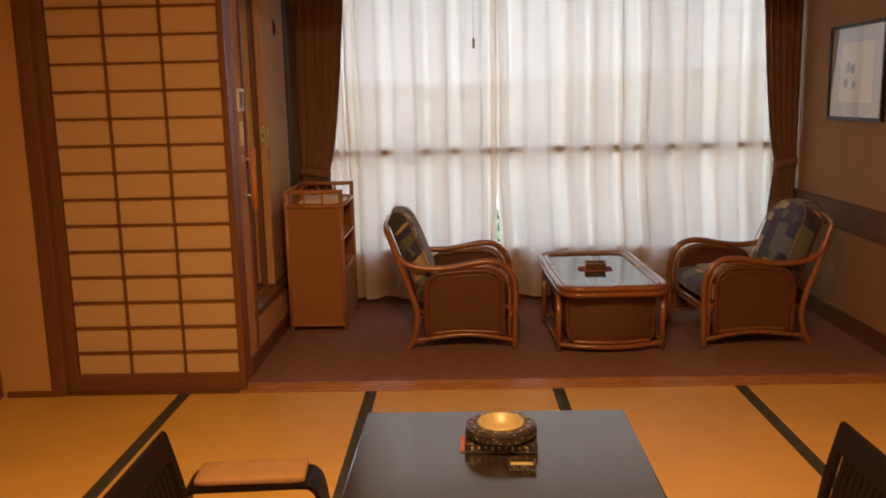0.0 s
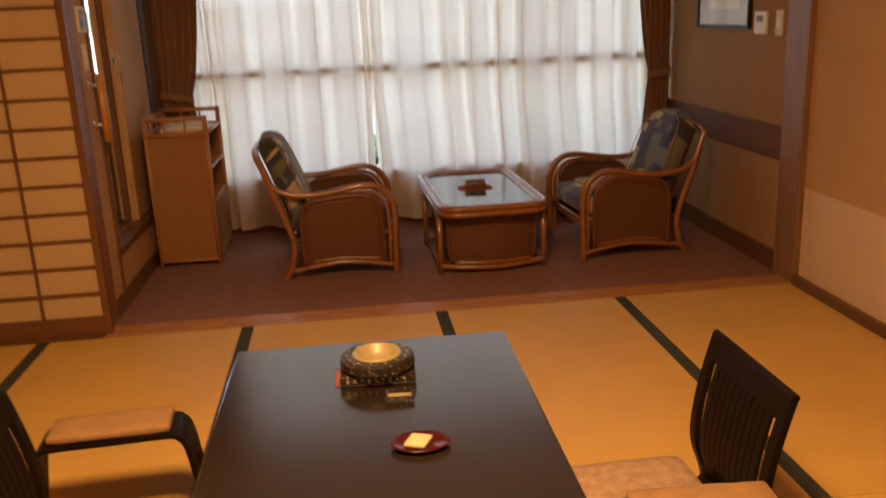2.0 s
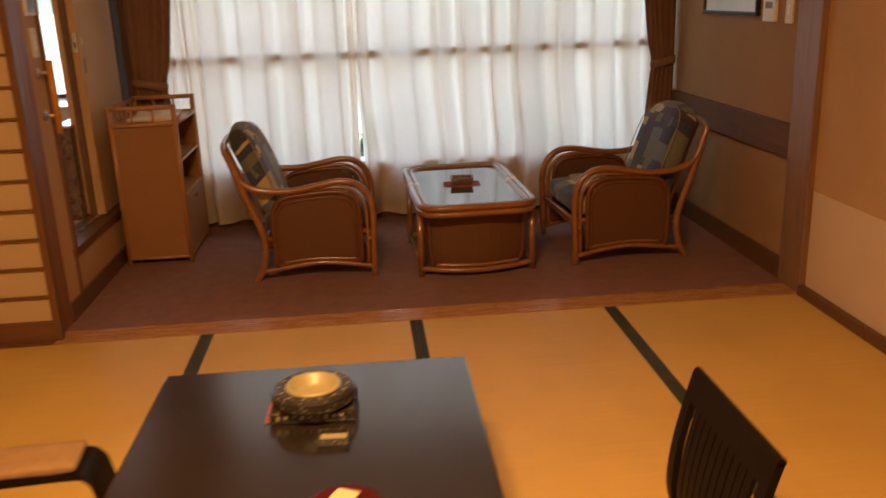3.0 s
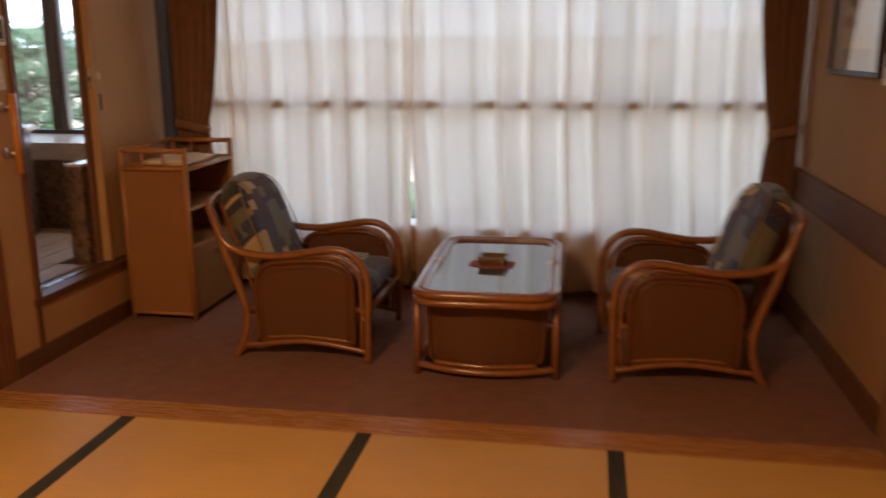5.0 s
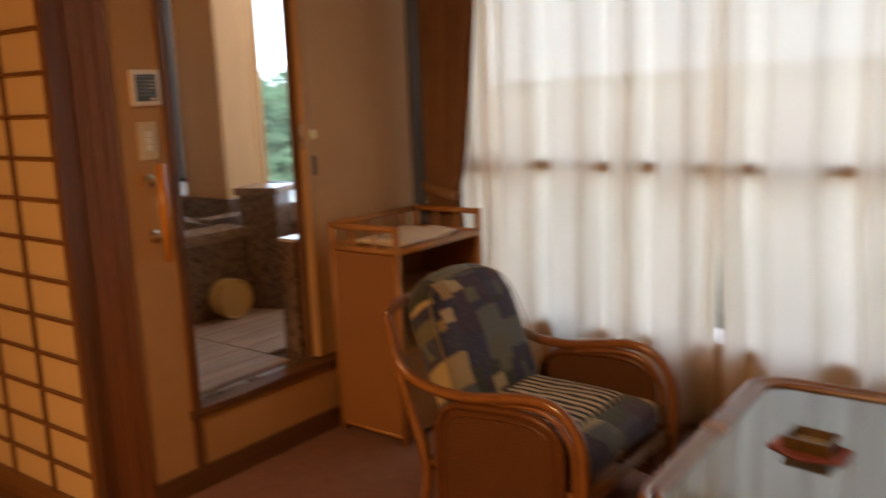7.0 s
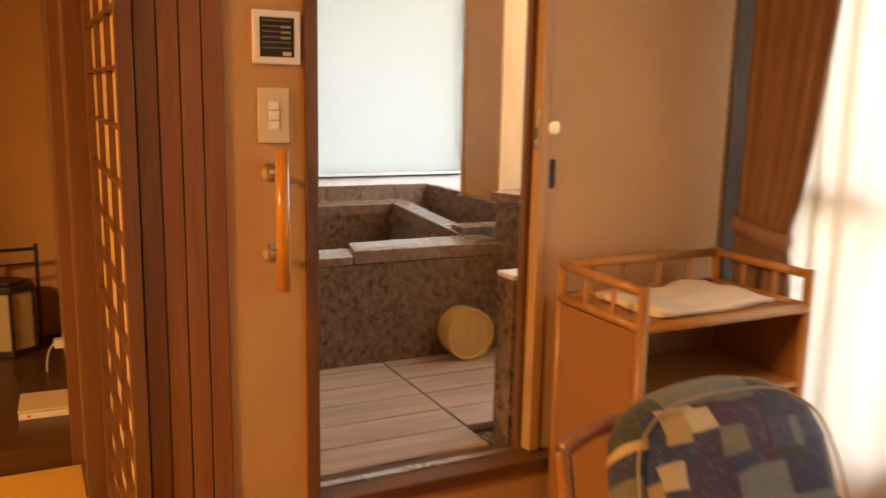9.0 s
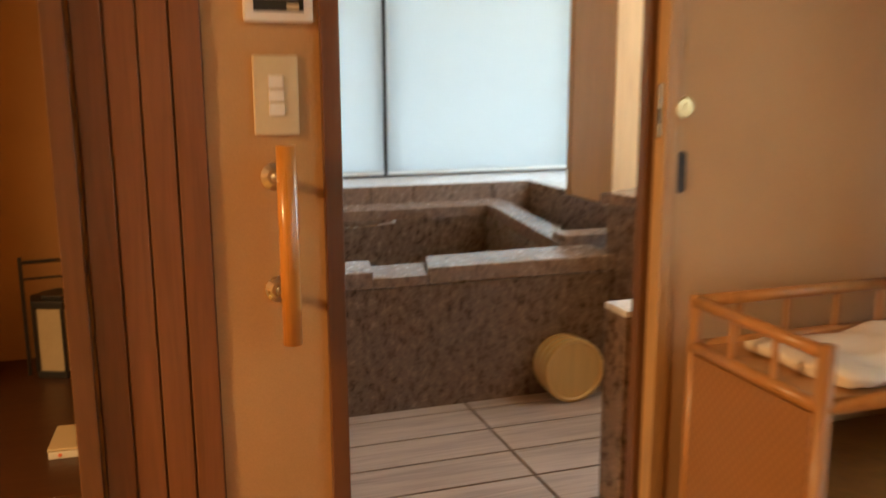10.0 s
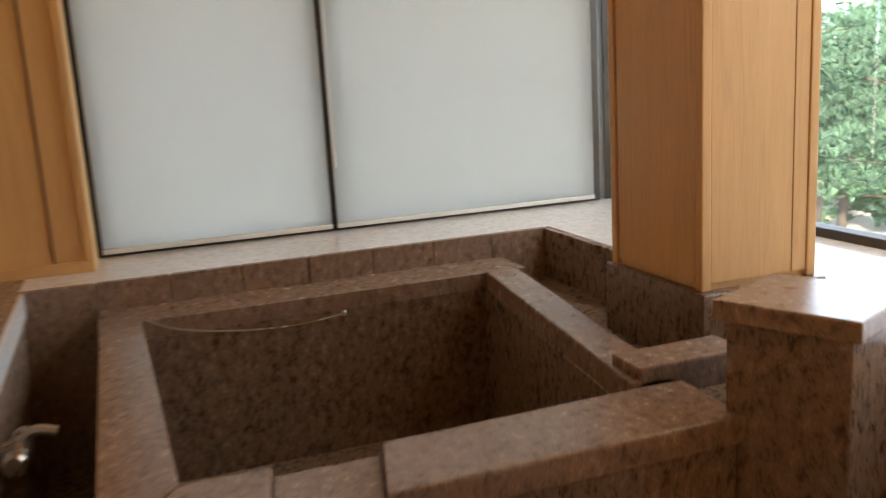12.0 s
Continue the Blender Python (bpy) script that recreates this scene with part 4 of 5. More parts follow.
# ---------- curtains ----------
def drape(edge, waves, amp, y, z0, z1, rows=34, per=14, phase=0.0, seed=0, lap=0.0):
    """A hanging cloth between two edges that depend on height, with folds that deepen downwards."""
    bm = bmesh.new()
    n = int(waves * per)
    grid = []
    rnd = random.Random(seed)
    ph = [rnd.uniform(-0.9, 0.9) for _ in range(int(waves) + 3)]
    am = [rnd.uniform(0.82, 1.15) for _ in range(int(waves) + 3)]
    for r in range(rows + 1):
        z = z0 + (z1 - z0) * r / rows
        xl, xr, squeeze = edge(z)
        row = []
        for k in range(n + 1):
            u = k / n
            w = u * waves
            i = int(w)
            f = w - i
            e = f * f * (3 - 2 * f)
            p, a = ph[i] * (1 - e) + ph[i + 1] * e, am[i] * (1 - e) + am[i + 1] * e
            wob = 0.25 * noise.noise(Vector((u * 5, z * 0.7, seed)))
            row.append(bm.verts.new((xl + (xr - xl) * (u + 0.25 * math.sin(2 * math.pi * w + p) / waves * 0.35) + lap * a * a * math.sin(2 * math.pi * w + p + 1.5 + wob) * math.sin(math.pi * u) ** 0.3,
                                     y + amp * squeeze * a * math.sin(2 * math.pi * w + p + phase + wob), z)))
        grid.append(row)
    for a, b in zip(grid, grid[1:]):
        for k in range(n):
            bm.faces.new((a[k], a[k + 1], b[k + 1], b[k]))
    return bm


def folds(xl, widths, z0, z1, seed, rows=44, per=26):
    """A lace panel whose folds touch the window rail between wide crests; each fold has its own width."""
    rnd = random.Random(seed)
    marks = [xl(1.0)]
    for w in widths:
        marks.append(marks[-1] + w)
    depth = [rnd.uniform(0.75, 1.1) for _ in marks]
    tuck = [rnd.uniform(-1.0, 1.0) for _ in marks]
    back = WY - 0.0335
    bm, grid = bmesh.new(), []
    n = per * len(widths)
    for r in range(rows + 1):
        z = z0 + (z1 - z0) * r / rows
        row = []
        for k in range(n + 1):
            i = min(k // per, len(widths) - 1)
            f = (k - i * per) / per
            w = widths[i]
            e = f * f * (3 - 2 * f)
            sway = 0.012 * noise.noise(Vector((marks[i] * 2.0 + f * w, z * 1.1, seed)))
            crest = math.sin(math.pi * f) ** 2.0
            d = (0.30 + 0.70 * min(1.0, w / 0.19)) * 0.100 * (depth[i] * (1 - e) + depth[i + 1] * e)
            side = tuck[i] * (1 - e) + tuck[i + 1] * e
            x = marks[i] + f * w + 0.078 * min(1.0, w / 0.18) * side * crest * (0.75 + 0.35 * noise.noise(Vector((i * 3.1, z * 0.8, seed + 4)))) + sway
            x += 0.012 * math.sin(4 * math.pi * f + 2 * side) * math.sin(math.pi * f)
            ripple = 0.010 * (0.5 + 0.5 * math.sin(6 * math.pi * f + 3 * side + 0.6 * z)) * math.sin(math.pi * f)
            gap = 0.004 + 0.012 * (0.5 + 0.5 * noise.noise(Vector((i * 1.7, z * 1.3, seed + 9)))) * (1 - crest) * min(1.0, abs(z - 1.04) * 4)
            row.append(bm.verts.new((x + xl(z) - xl(1.0), back - gap - d * crest - ripple, z)))
        grid.append(row)
    for a, b in zip(grid, grid[1:]):
        for k in range(n):
            bm.faces.new((a[k], a[k + 1], b[k + 1], b[k]))
    return bm


def lace(xl, widths, seed, label):
    s = thing("lace_curtain", label, "lace curtain", (0, 0, 0), group="lace curtains")
    part("cloth", folds(xl, widths, 0.045, 2.16, seed), M_LACE, s, smooth=True)
    bm = folds(xl, widths, 0.045, 0.085, seed, 2)
    bmesh.ops.translate(bm, verts=bm.verts, vec=(0, -0.0015, 0))
    part("hem", bm, M_LACE, s, smooth=True)
    return s


lace(lambda z: -0.76 - 0.004 * z, (0.085, 0.07, 0.075, 0.085), 3, "white lace curtain gathered beside the drape")
lace(lambda z: -0.474 + 0.006 * z, (0.182, 0.28, 0.185, 0.24, 0.055), 5, "white sheer lace curtain across the window")
lace(lambda z: 0.492 - 0.07 * min(0.4, max(0, z - 0.45)), (0.10, 0.33, 0.185, 0.185, 0.145, 0.235, 0.225, 0.23, 0.17, 0.11), 8, "white sheer lace curtain across the window")
pull = thing("curtain_pull", "small brown curtain pull on a thin cord", "curtain pull", (0.322, WY - 0.158, 0))
part("cord", tube(bmesh.new(), [(0, 0.01, 2.2), (0, 0, 1.76)], 0.0012, 5, n=1), M_CURTAIN, pull)
part("tassel", lathe(bmesh.new(), [(0.004, 1.765), (0.008, 1.755), (0.009, 1.71), (0.006, 1.70)], 10), M_RATTAN, pull)


def tied(outer, inner_top, inner_tie, z_tie, inner_bot):
    def edge(z):
        if z >= z_tie:
            u = (z - z_tie) / (2.2 - z_tie)
            k = u ** 0.55
            return (outer, inner_tie + (inner_top - inner_tie) * k, 0.6 + 0.4 * k)
        u = (z_tie - z) / z_tie
        k = min(1, u * 2.2) ** 0.7
        return (outer, inner_tie + (inner_bot - inner_tie) * k, 0.6 + 0.3 * k)
    return edge


def drape_thing(edge, label, tie_box, seed):
    s = thing("drape", label, "curtain", (0, 0, 0), group="drapes")
    part("cloth", drape(edge, 5.6, 0.022, WY - 0.138, 0.03, 2.2, 40, 12, seed=seed), M_CURTAIN, s, smooth=True)
    x0, x1, y0, y1, z0, z1 = tie_box
    bm = bmesh.new()
    rings = []
    for k in range(28):
        a = 2 * math.pi * k / 28
        cx, cy = math.copysign(abs(math.cos(a)) ** 0.8, math.cos(a)), math.copysign(abs(math.sin(a)) ** 0.8, math.sin(a))
        lift = 0.015 * cx * (1 if x0 > 1 else -1)
        ring = []
        for f, z in ((1.0, z0), (1.06, (z0 + z1) / 2), (1.0, z1), (0.93, z1), (0.93, z0)):
            ring.append(bm.verts.new(((x0 + x1) / 2 + f * cx * (x1 - x0) / 2, (y0 + y1) / 2 + f * cy * (y1 - y0) / 2 + 0.003 * math.sin(9 * a), z + lift)))
        rings.append(ring)
    for k in range(28):
        p, q = rings[k], rings[(k + 1) % 28]
        for j in range(5):
            bm.faces.new((p[j], q[j], q[(j + 1) % 5], p[(j + 1) % 5]))
    part("tieback", bm, M_CURTAIN, s, "matching fabric tieback", smooth=True)
    return s


drape_thing(tied(-0.835, -0.50, -0.655, 0.93, -0.60), "brown drape tied back beside the window, long folds", (-0.838, -0.645, WY - 0.172, WY - 0.105, 0.895, 0.945), 11)
drape_thing(tied(2.435, 2.17, 2.30, 0.93, 2.25), "brown drape tied back beside the window, long folds", (2.29, 2.438, WY - 0.172, WY - 0.105, 0.895, 0.945), 12)
structure("trim_curtain_box", B(-0.83, RX, WY - 0.24, WY - 0.002, 2.2, 2.25), M_DARKWOOD_X, "dark wooden curtain pelmet board", "trim")

# ---------- rattan armchairs ----------
def armchair(label, at, turn):
    """Faces +x; origin on the floor under the seat's middle."""
    c = thing("rattan_armchair", label, "armchair", at, turn, "chairs by the window")
    S = 0.308
    for s in (-1, 1):
        y = s * S
        part("back_post", tube(bmesh.new(), [(-0.405, y * 0.95, 0.665), (-0.385, y * 0.96, 0.62), (-0.335, y, 0.47), (-0.255, y, 0.23), (-0.268, y, 0.08), (-0.312, y, 0.0)], 0.0175, 8), M_RATTAN, c, smooth=True)
        part("arm", tube(bmesh.new(), [(-0.372, y * 0.98, 0.575), (-0.325, y, 0.505), (-0.232, y, 0.468), (-0.10, y, 0.462), (0.01, y, 0.478), (0.13, y, 0.497), (0.215, y, 0.484), (0.275, y, 0.427), (0.297, y, 0.34), (0.294, y, 0.17), (0.291, y, 0.0)], 0.0175, 8), M_RATTAN, c, smooth=True)
        part("arm_lining", tube(bmesh.new(), [(-0.05, y * 0.97, 0.447), (0.10, y * 0.97, 0.468), (0.19, y * 0.97, 0.455), (0.245, y * 0.97, 0.40), (0.265, y * 0.97, 0.32), (0.263, y * 0.97, 0.06)], 0.010, 7), M_RATTAN, c, smooth=True)
        part("panel_frame", tube(bmesh.new(), [(-0.198, y, 0.072), (-0.203, y, 0.25), (-0.198, y, 0.355), (-0.155, y, 0.418), (-0.06, y, 0.437), (0.11, y, 0.446), (0.195, y, 0.42), (0.226, y, 0.36), (0.229, y, 0.22), (0.229, y, 0.075)], 0.0135, 8), M_RATTAN_D, c, smooth=True)
        part("panel_bead", tube(bmesh.new(), [(-0.175, y * 1.012, 0.095), (-0.180, y * 1.012, 0.25), (-0.174, y * 1.012, 0.345), (-0.14, y * 1.012, 0.394), (-0.05, y * 1.012, 0.412), (0.10, y * 1.008, 0.42), (0.175, y * 1.008, 0.398), (0.203, y * 1.008, 0.35), (0.206, y * 1.008, 0.22), (0.206, y * 1.008, 0.095)], 0.006, 6), M_RATTAN_D, c, smooth=True)
        bm = bmesh.new()
        pts = [Vector((x, 0, z)) for x, z in ((-0.193, 0.076), (-0.197, 0.25), (-0.192, 0.350), (-0.15, 0.41), (-0.05, 0.430), (0.11, 0.438), (0.19, 0.412), (0.22, 0.355), (0.223, 0.22), (0.223, 0.075), (0.03, 0.098))]
        a, b = [bm.verts.new(p + Vector((0, y - 0.004, 0))) for p in pts], [bm.verts.new(p + Vector((0, y + 0.004, 0))) for p in pts]
        bm.faces.new(a)
        bm.faces.new(b)
        for k in range(len(pts)):
            bm.faces.new((a[k], a[(k + 1) % len(pts)], b[(k + 1) % len(pts)], b[k]))
        part("woven_panel", bm, M_WEAVE, c, "dark woven rattan side panel")
        part("bottom_rail", tube(bmesh.new(), [(-0.27, y, 0.052), (-0.13, y, 0.070), (0.0, y, 0.083), (0.13, y, 0.074), (0.285, y, 0.048)], 0.0125, 8), M_RATTAN, c, smooth=True)
        part("bottom_rail", tube(bmesh.new(), [(-0.16, y, 0.094), (0.0, y, 0.106), (0.22, y, 0.092)], 0.008, 7), M_RATTAN, c, smooth=True)
        part("seat_rail", tube(bmesh.new(), [(-0.25, y * 0.96, 0.215), (0.285, y * 0.96, 0.235)], 0.012, 8, n=1), M_RATTAN, c, smooth=True)
    part("front_rail", tube(bmesh.new(), [(0.285, -S, 0.225), (0.285, S, 0.225)], 0.013, 8, n=1), M_RATTAN, c, smooth=True)
    part("front_rail", tube(bmesh.new(), [(0.275, -S, 0.195), (0.275, S, 0.195)], 0.009, 8, n=1), M_CANE, c, smooth=True)
    part("rear_rail", tube(bmesh.new(), [(-0.25, -S, 0.19), (-0.25, S, 0.19)], 0.012, 8, n=1), M_RATTAN, c, smooth=True)
    part("top_rail", tube(bmesh.new(), [(-0.405, -S * 0.95, 0.665), (-0.418, -0.20, 0.692), (-0.424, 0, 0.698), (-0.418, 0.20, 0.692), (-0.405, S * 0.95, 0.665)], 0.0165, 8), M_RATTAN, c, smooth=True)
    for k in (-0.16, 0, 0.16):
        part("back_slat", tube(bmesh.new(), [(-0.42, k, 0.69), (-0.34, k, 0.47), (-0.26, k, 0.21)], 0.008, 6), M_RATTAN, c)
    seat = part("seat_cushion", pillow(bmesh.new(), -0.255, 0.285, -0.275, 0.275, 0.238, 0.352, 0.05), M_PATCH, c, "patchwork blue and ochre seat cushion", smooth=True)
    bm = pillow(bmesh.new(), -0.20, 0.175, -0.215, 0.215, 0.330, 0.374, 0.02)
    part("seat_panel", bm, M_ZEBRA, seat, "dark and cream striped top panel", smooth=True)
    bm = pillow(bmesh.new(), -0.058, 0.058, -0.246, 0.246, -0.03, 0.437, 0.056)
    for v in bm.verts:
        t = max(0.0, v.co.z - 0.30) / 0.14
        v.co.y *= 1 - 0.28 * t * t
        v.co.x -= 0.02 * t
    bm.transform(Matrix.Translation((-0.203, 0, 0.345)) @ Matrix.Rotation(radians(-20.0), 4, 'Y'))
    back = part("back_cushion", bm, M_PATCH, c, "patchwork blue and ochre back cushion", smooth=True)
    edge = [(0.052, -0.236, 0.03), (0.054, -0.240, 0.16), (0.050, -0.236, 0.28), (0.043, -0.214, 0.365), (0.034, -0.150, 0.415), (0.030, -0.07, 0.432)]
    bm = tube(bmesh.new(), edge + [(x, -y, z) for x, y, z in reversed(edge)], 0.0028, 6)
    bm.transform(Matrix.Translation((-0.203, 0, 0.345)) @ Matrix.Rotation(radians(-20.0), 4, 'Y'))
    part("piping", bm, M_PIPING, back, "cream piping along the cushion edge", smooth=True)
    return c


armchair("brown rattan armchair with patchwork cushions, facing the glass table", (0.217, 5.195, 0), 0)
armchair("brown rattan armchair with patchwork cushions, beside the belt rail", (1.815, 5.158, 0), 183.5)

# ---------- glass-topped rattan table ----------
def rounded_rect(x0, x1, y0, y1, r, z, n=4):
    out = []
    for cx, cy, a0 in ((x1 - r, y1 - r, 0), (x0 + r, y1 - r, 90), (x0 + r, y0 + r, 180), (x1 - r, y0 + r, 270)):
        for k in range(n + 1):
            a = radians(a0 + 90 * k / n)
            out.append((cx + r * math.cos(a), cy + r * math.sin(a), z))
    return out


def side_table():
    t = thing("rattan_coffee_table", "low rattan table with a dark glass top and woven drum", "coffee table", (1.018, 5.22, 0), 1.5)
    X, Y = 0.285, 0.525
    part("top_rim", tube(bmesh.new(), rounded_rect(-X, X, -Y, Y, 0.10, 0.374), 0.0165, 8, True, 1), M_RATTAN, t, smooth=True)
    part("under_rim", tube(bmesh.new(), rounded_rect(-X, X, -Y, Y, 0.10, 0.343), 0.0165, 8, True, 1), M_RATTAN, t, smooth=True)
    part("inner_rim", tube(bmesh.new(), rounded_rect(-X + 0.031, X - 0.031, -Y + 0.031, Y - 0.031, 0.085, 0.373), 0.014, 8, True, 1), M_RATTAN, t, smooth=True)
    pts = rounded_rect(-X + 0.035, X - 0.035, -Y + 0.035, Y - 0.035, 0.08, 0)
    part("glass_top", prism(bmesh.new(), [(x, y) for x, y, z in pts], 0.366, 0.373), M_DARKGLASS, t, "dark glossy glass top")
    for s in (-1, 1):
        part("wrap", tube(bmesh.new(), [(s * X, 0.0, 0.374), (s * X, 0.055, 0.374)], 0.0185, 8, n=1), M_CANE, t, "pale cane wrapping")
        part("wrap", tube(bmesh.new(), [(s * (X - 0.031), 0.0, 0.373), (s * (X - 0.031), 0.055, 0.373)], 0.016, 8, n=1), M_CANE, t, "pale cane wrapping")
        for y in (-0.405, 0.225):
            part("leg", tube(bmesh.new(), [(s * 0.285, y, 0.0), (s * 0.285, y, 0.34)], 0.0165, 8, n=1), M_RATTAN, t, smooth=True)
        part("side_stretcher", tube(bmesh.new(), [(s * 0.285, -0.405, 0.045), (s * 0.285, 0.225, 0.045)], 0.012, 8, n=1), M_RATTAN, t, smooth=True)
        part("brace", tube(bmesh.new(), [(s * 0.27, 0.22, 0.33), (s * 0.225, -0.36, 0.10)], 0.007, 6, n=1), M_CANE, t)
    for y, b in ((-0.405, -0.055), (0.225, 0.04)):
        part("end_stretcher", tube(bmesh.new(), [(-0.285, y, 0.042), (-0.15, y + b * 0.75, 0.036), (0, y + b, 0.033), (0.15, y + b * 0.75, 0.036), (0.285, y, 0.042)], 0.0145, 8), M_RATTAN, t, smooth=True)
        part("end_stretcher", tube(bmesh.new(), [(-0.21, y + b * 0.45, 0.062), (0, y + b * 0.95, 0.058), (0.21, y + b * 0.45, 0.062)], 0.010, 7), M_RATTAN, t, smooth=True)
    # woven drum, wider at its top
    bm = bmesh.new()
    rings = []
    for z, w, f in ((0.055, 0.222, 1.0), (0.10, 0.236, 1.0), (0.22, 0.240, 0.96), (0.335, 0.250, 0.92)):
        ring = []
        for k in range(9):
            u = -1 + 2 * k / 8
            ring.append(bm.verts.new((u * w, -0.395 - 0.045 * f * (1 - u * u), z)))
        for k in range(9):
            u = 1 - 2 * k / 8
            ring.append(bm.verts.new((u * w, 0.215 + 0.03 * f * (1 - u * u), z)))
        rings.append(ring)
    for a, b in zip(rings, rings[1:]):
        for k in range(18):
            bm.faces.new((a[k], a[(k + 1) % 18], b[(k + 1) % 18], b[k]))
    bm.faces.new(rings[0][::-1])
    bm.faces.new(rings[-1])
    part("woven_drum", bm, M_WEAVE, t, "dark woven rattan drum")
    for y, b in ((-0.398, -0.046), (0.218, 0.031)):
        side = [(0.222, 0.065), (0.234, 0.11), (0.238, 0.22), (0.240, 0.285), (0.222, 0.322)]
        edge = [(x, y + b * (1 - (x / 0.25) ** 2), z) for x, z in side]
        top = [(x, y + b * (1 - (x / 0.25) ** 2), 0.330) for x in (0.16, 0.0, -0.16)]
        part("drum_edging", tube(bmesh.new(), edge + top + [(-x, q, z) for x, q, z in reversed(edge)], 0.0085, 7), M_RATTAN_D, t, smooth=True)
    return t


side_table()
bm = prism(bmesh.new(), [(-0.095, -0.05), (0.0, -0.085), (0.105, -0.045), (0.095, 0.055), (-0.01, 0.08), (-0.10, 0.045)], 0, 0.004, 0.001)
solid("cloth_mat", bm, M_REDCLOTH, "small red patterned cloth mat on the glass table", "mat", (1.005, 5.235, 0.3735), -8)


def square_ashtray(name, label, at, turn, w, d, h, mat, inner):
    a = thing(name, label, "ashtray", at, turn)
    bm = bmesh.new()
    prof = ((0.86, 0.0), (1.0, h), (0.86, h), (0.78, h * 0.35))
    rings = [[bm.verts.new((sx * w / 2 * k, sy * d / 2 * k, z)) for sx, sy in ((-1, -1), (1, -1), (1, 1), (-1, 1))] for k, z in prof]
    for p, q in zip(rings, rings[1:]):
        for k in range(4):
            bm.faces.new((p[k], p[(k + 1) % 4], q[(k + 1) % 4], q[k]))
    bm.faces.new(rings[0][::-1])
    bm.faces.new(rings[-1])
    part("bowl", bm, mat, a)
    part("well", B(-w * 0.385, w * 0.385, -d * 0.385, d * 0.385, h * 0.36, h * 0.40), inner, a)
    return a


square_ashtray("square_ashtray", "brown glazed square ashtray on a red cloth mat", (1.01, 5.24, 0.378), -6, 0.125, 0.10, 0.036, M_CERAMIC, M_GOLDGLAZE)

# ---------- cane cabinet ----------
def cabinet():
    c = thing("cane_cabinet", "woven cane cabinet with open shelves and a railed top", "cabinet", (-0.663, 5.597, 0))
    X, Y = 0.178, 0.280
    for sx in (-1, 1):
        for sy in (-1, 1):
            part("corner_pole", tube(bmesh.new(), [(sx * (X - 0.013), sy * (Y - 0.013), 0.0), (sx * (X - 0.013), sy * (Y - 0.013), 0.865)], 0.0135, 8, n=1), M_CANE, c, smooth=True)
    for sy in (-1, 1):
        part("side_panel", B(-X + 0.024, X - 0.024, sy * Y - 0.014, sy * Y - 0.002 if sy > 0 else sy * Y + 0.006, 0.03, 0.752) if sy > 0 else B(-X + 0.024, X - 0.024, -Y + 0.003, -Y + 0.012, 0.03, 0.752), M_WEAVE_L, c, "woven cane side panel")
        for z, r in ((0.765, 0.013), (0.035, 0.012), (0.852, 0.0125)):
            part("cross_pole", tube(bmesh.new(), [(-X + 0.012, sy * (Y - 0.012), z), (X - 0.012, sy * (Y - 0.012), z)], r, 8, n=1), M_CANE, c, smooth=True)
        for k in (-0.055, 0.055):
            part("spindle", tube(bmesh.new(), [(k, sy * (Y - 0.012), 0.775), (k, sy * (Y - 0.012), 0.845)], 0.0065, 6, n=1), M_CANE, c)
    part("back_panel", B(-X + 0.004, -X + 0.012, -Y + 0.024, Y - 0.024, 0.03, 0.752), M_WEAVE_L, c)
    for sx in (-1, 1):
        for z in ((0.765, 0.852) if sx < 0 else (0.765,)):
            part("long_pole", tube(bmesh.new(), [(sx * (X - 0.012), -Y + 0.012, z), (sx * (X - 0.012), Y - 0.012, z)], 0.0125, 8, n=1), M_CANE, c, smooth=True)
    for k in (-0.17, -0.06, 0.06, 0.17):
        part("spindle", tube(bmesh.new(), [(-X + 0.012, k, 0.775), (-X + 0.012, k, 0.845)], 0.0065, 6, n=1), M_CANE, c)
    part("top_board", B(-X + 0.012, X - 0.006, -Y + 0.014, Y - 0.014, 0.752, 0.768, 0.003), M_CANE, c)
    for z in (0.555, 0.362, 0.03):
        part("shelf", B(-X + 0.012, X - 0.006, -Y + 0.014, Y - 0.014, z, z + 0.014, 0.003), M_CANE, c)
    part("door", B(X - 0.018, X - 0.006, -Y + 0.027, Y - 0.027, 0.046, 0.360, 0.002), M_WEAVE_L, c, "woven cane door")
    for y in (-0.02, 0.02):
        part("door_knob", lathe(bmesh.new(), [(0.006, -0.007), (0.009, 0.003), (0.006, 0.010)], 10, (X, y, 0.32), 'X'), M_RATTAN, c)
    return c


cabinet()
bm = pillow(bmesh.new(), -0.118, 0.118, -0.20, 0.20, 0, 0.024, 0.010)
bmesh.ops.subdivide_edges(bm, edges=bm.edges[:], cuts=1, use_grid_fill=True)
for v in bm.verts:
    v.co.x += 0.016 * noise.noise(Vector((v.co.y * 8, 1.3, v.co.z * 20)))
    v.co.y += 0.020 * noise.noise(Vector((v.co.x * 9, 4.1, v.co.z * 20)))
    if v.co.z > 0.008:
        v.co.z += 0.016 * noise.noise(Vector((v.co.x * 14, v.co.y * 9, 3.1))) + 0.006 * noise.noise(Vector((v.co.x * 40, v.co.y * 26, 7.7)))
solid("folded_towel", bm, M_TOWEL, "pale crumpled towel lying on the cane cabinet", "towel", (-0.655, 5.60, 0.768), 4, smooth=True)

# ---------- low lacquer table ----------
low = thing("low_table", "black lacquered low dining table on the tatami", "table", (0.313, 2.26, 0), -0.6)
part("tabletop", B(-0.432, 0.432, -0.75, 0.75, 0.312, 0.348, 0.006), M_LACQUER, low)
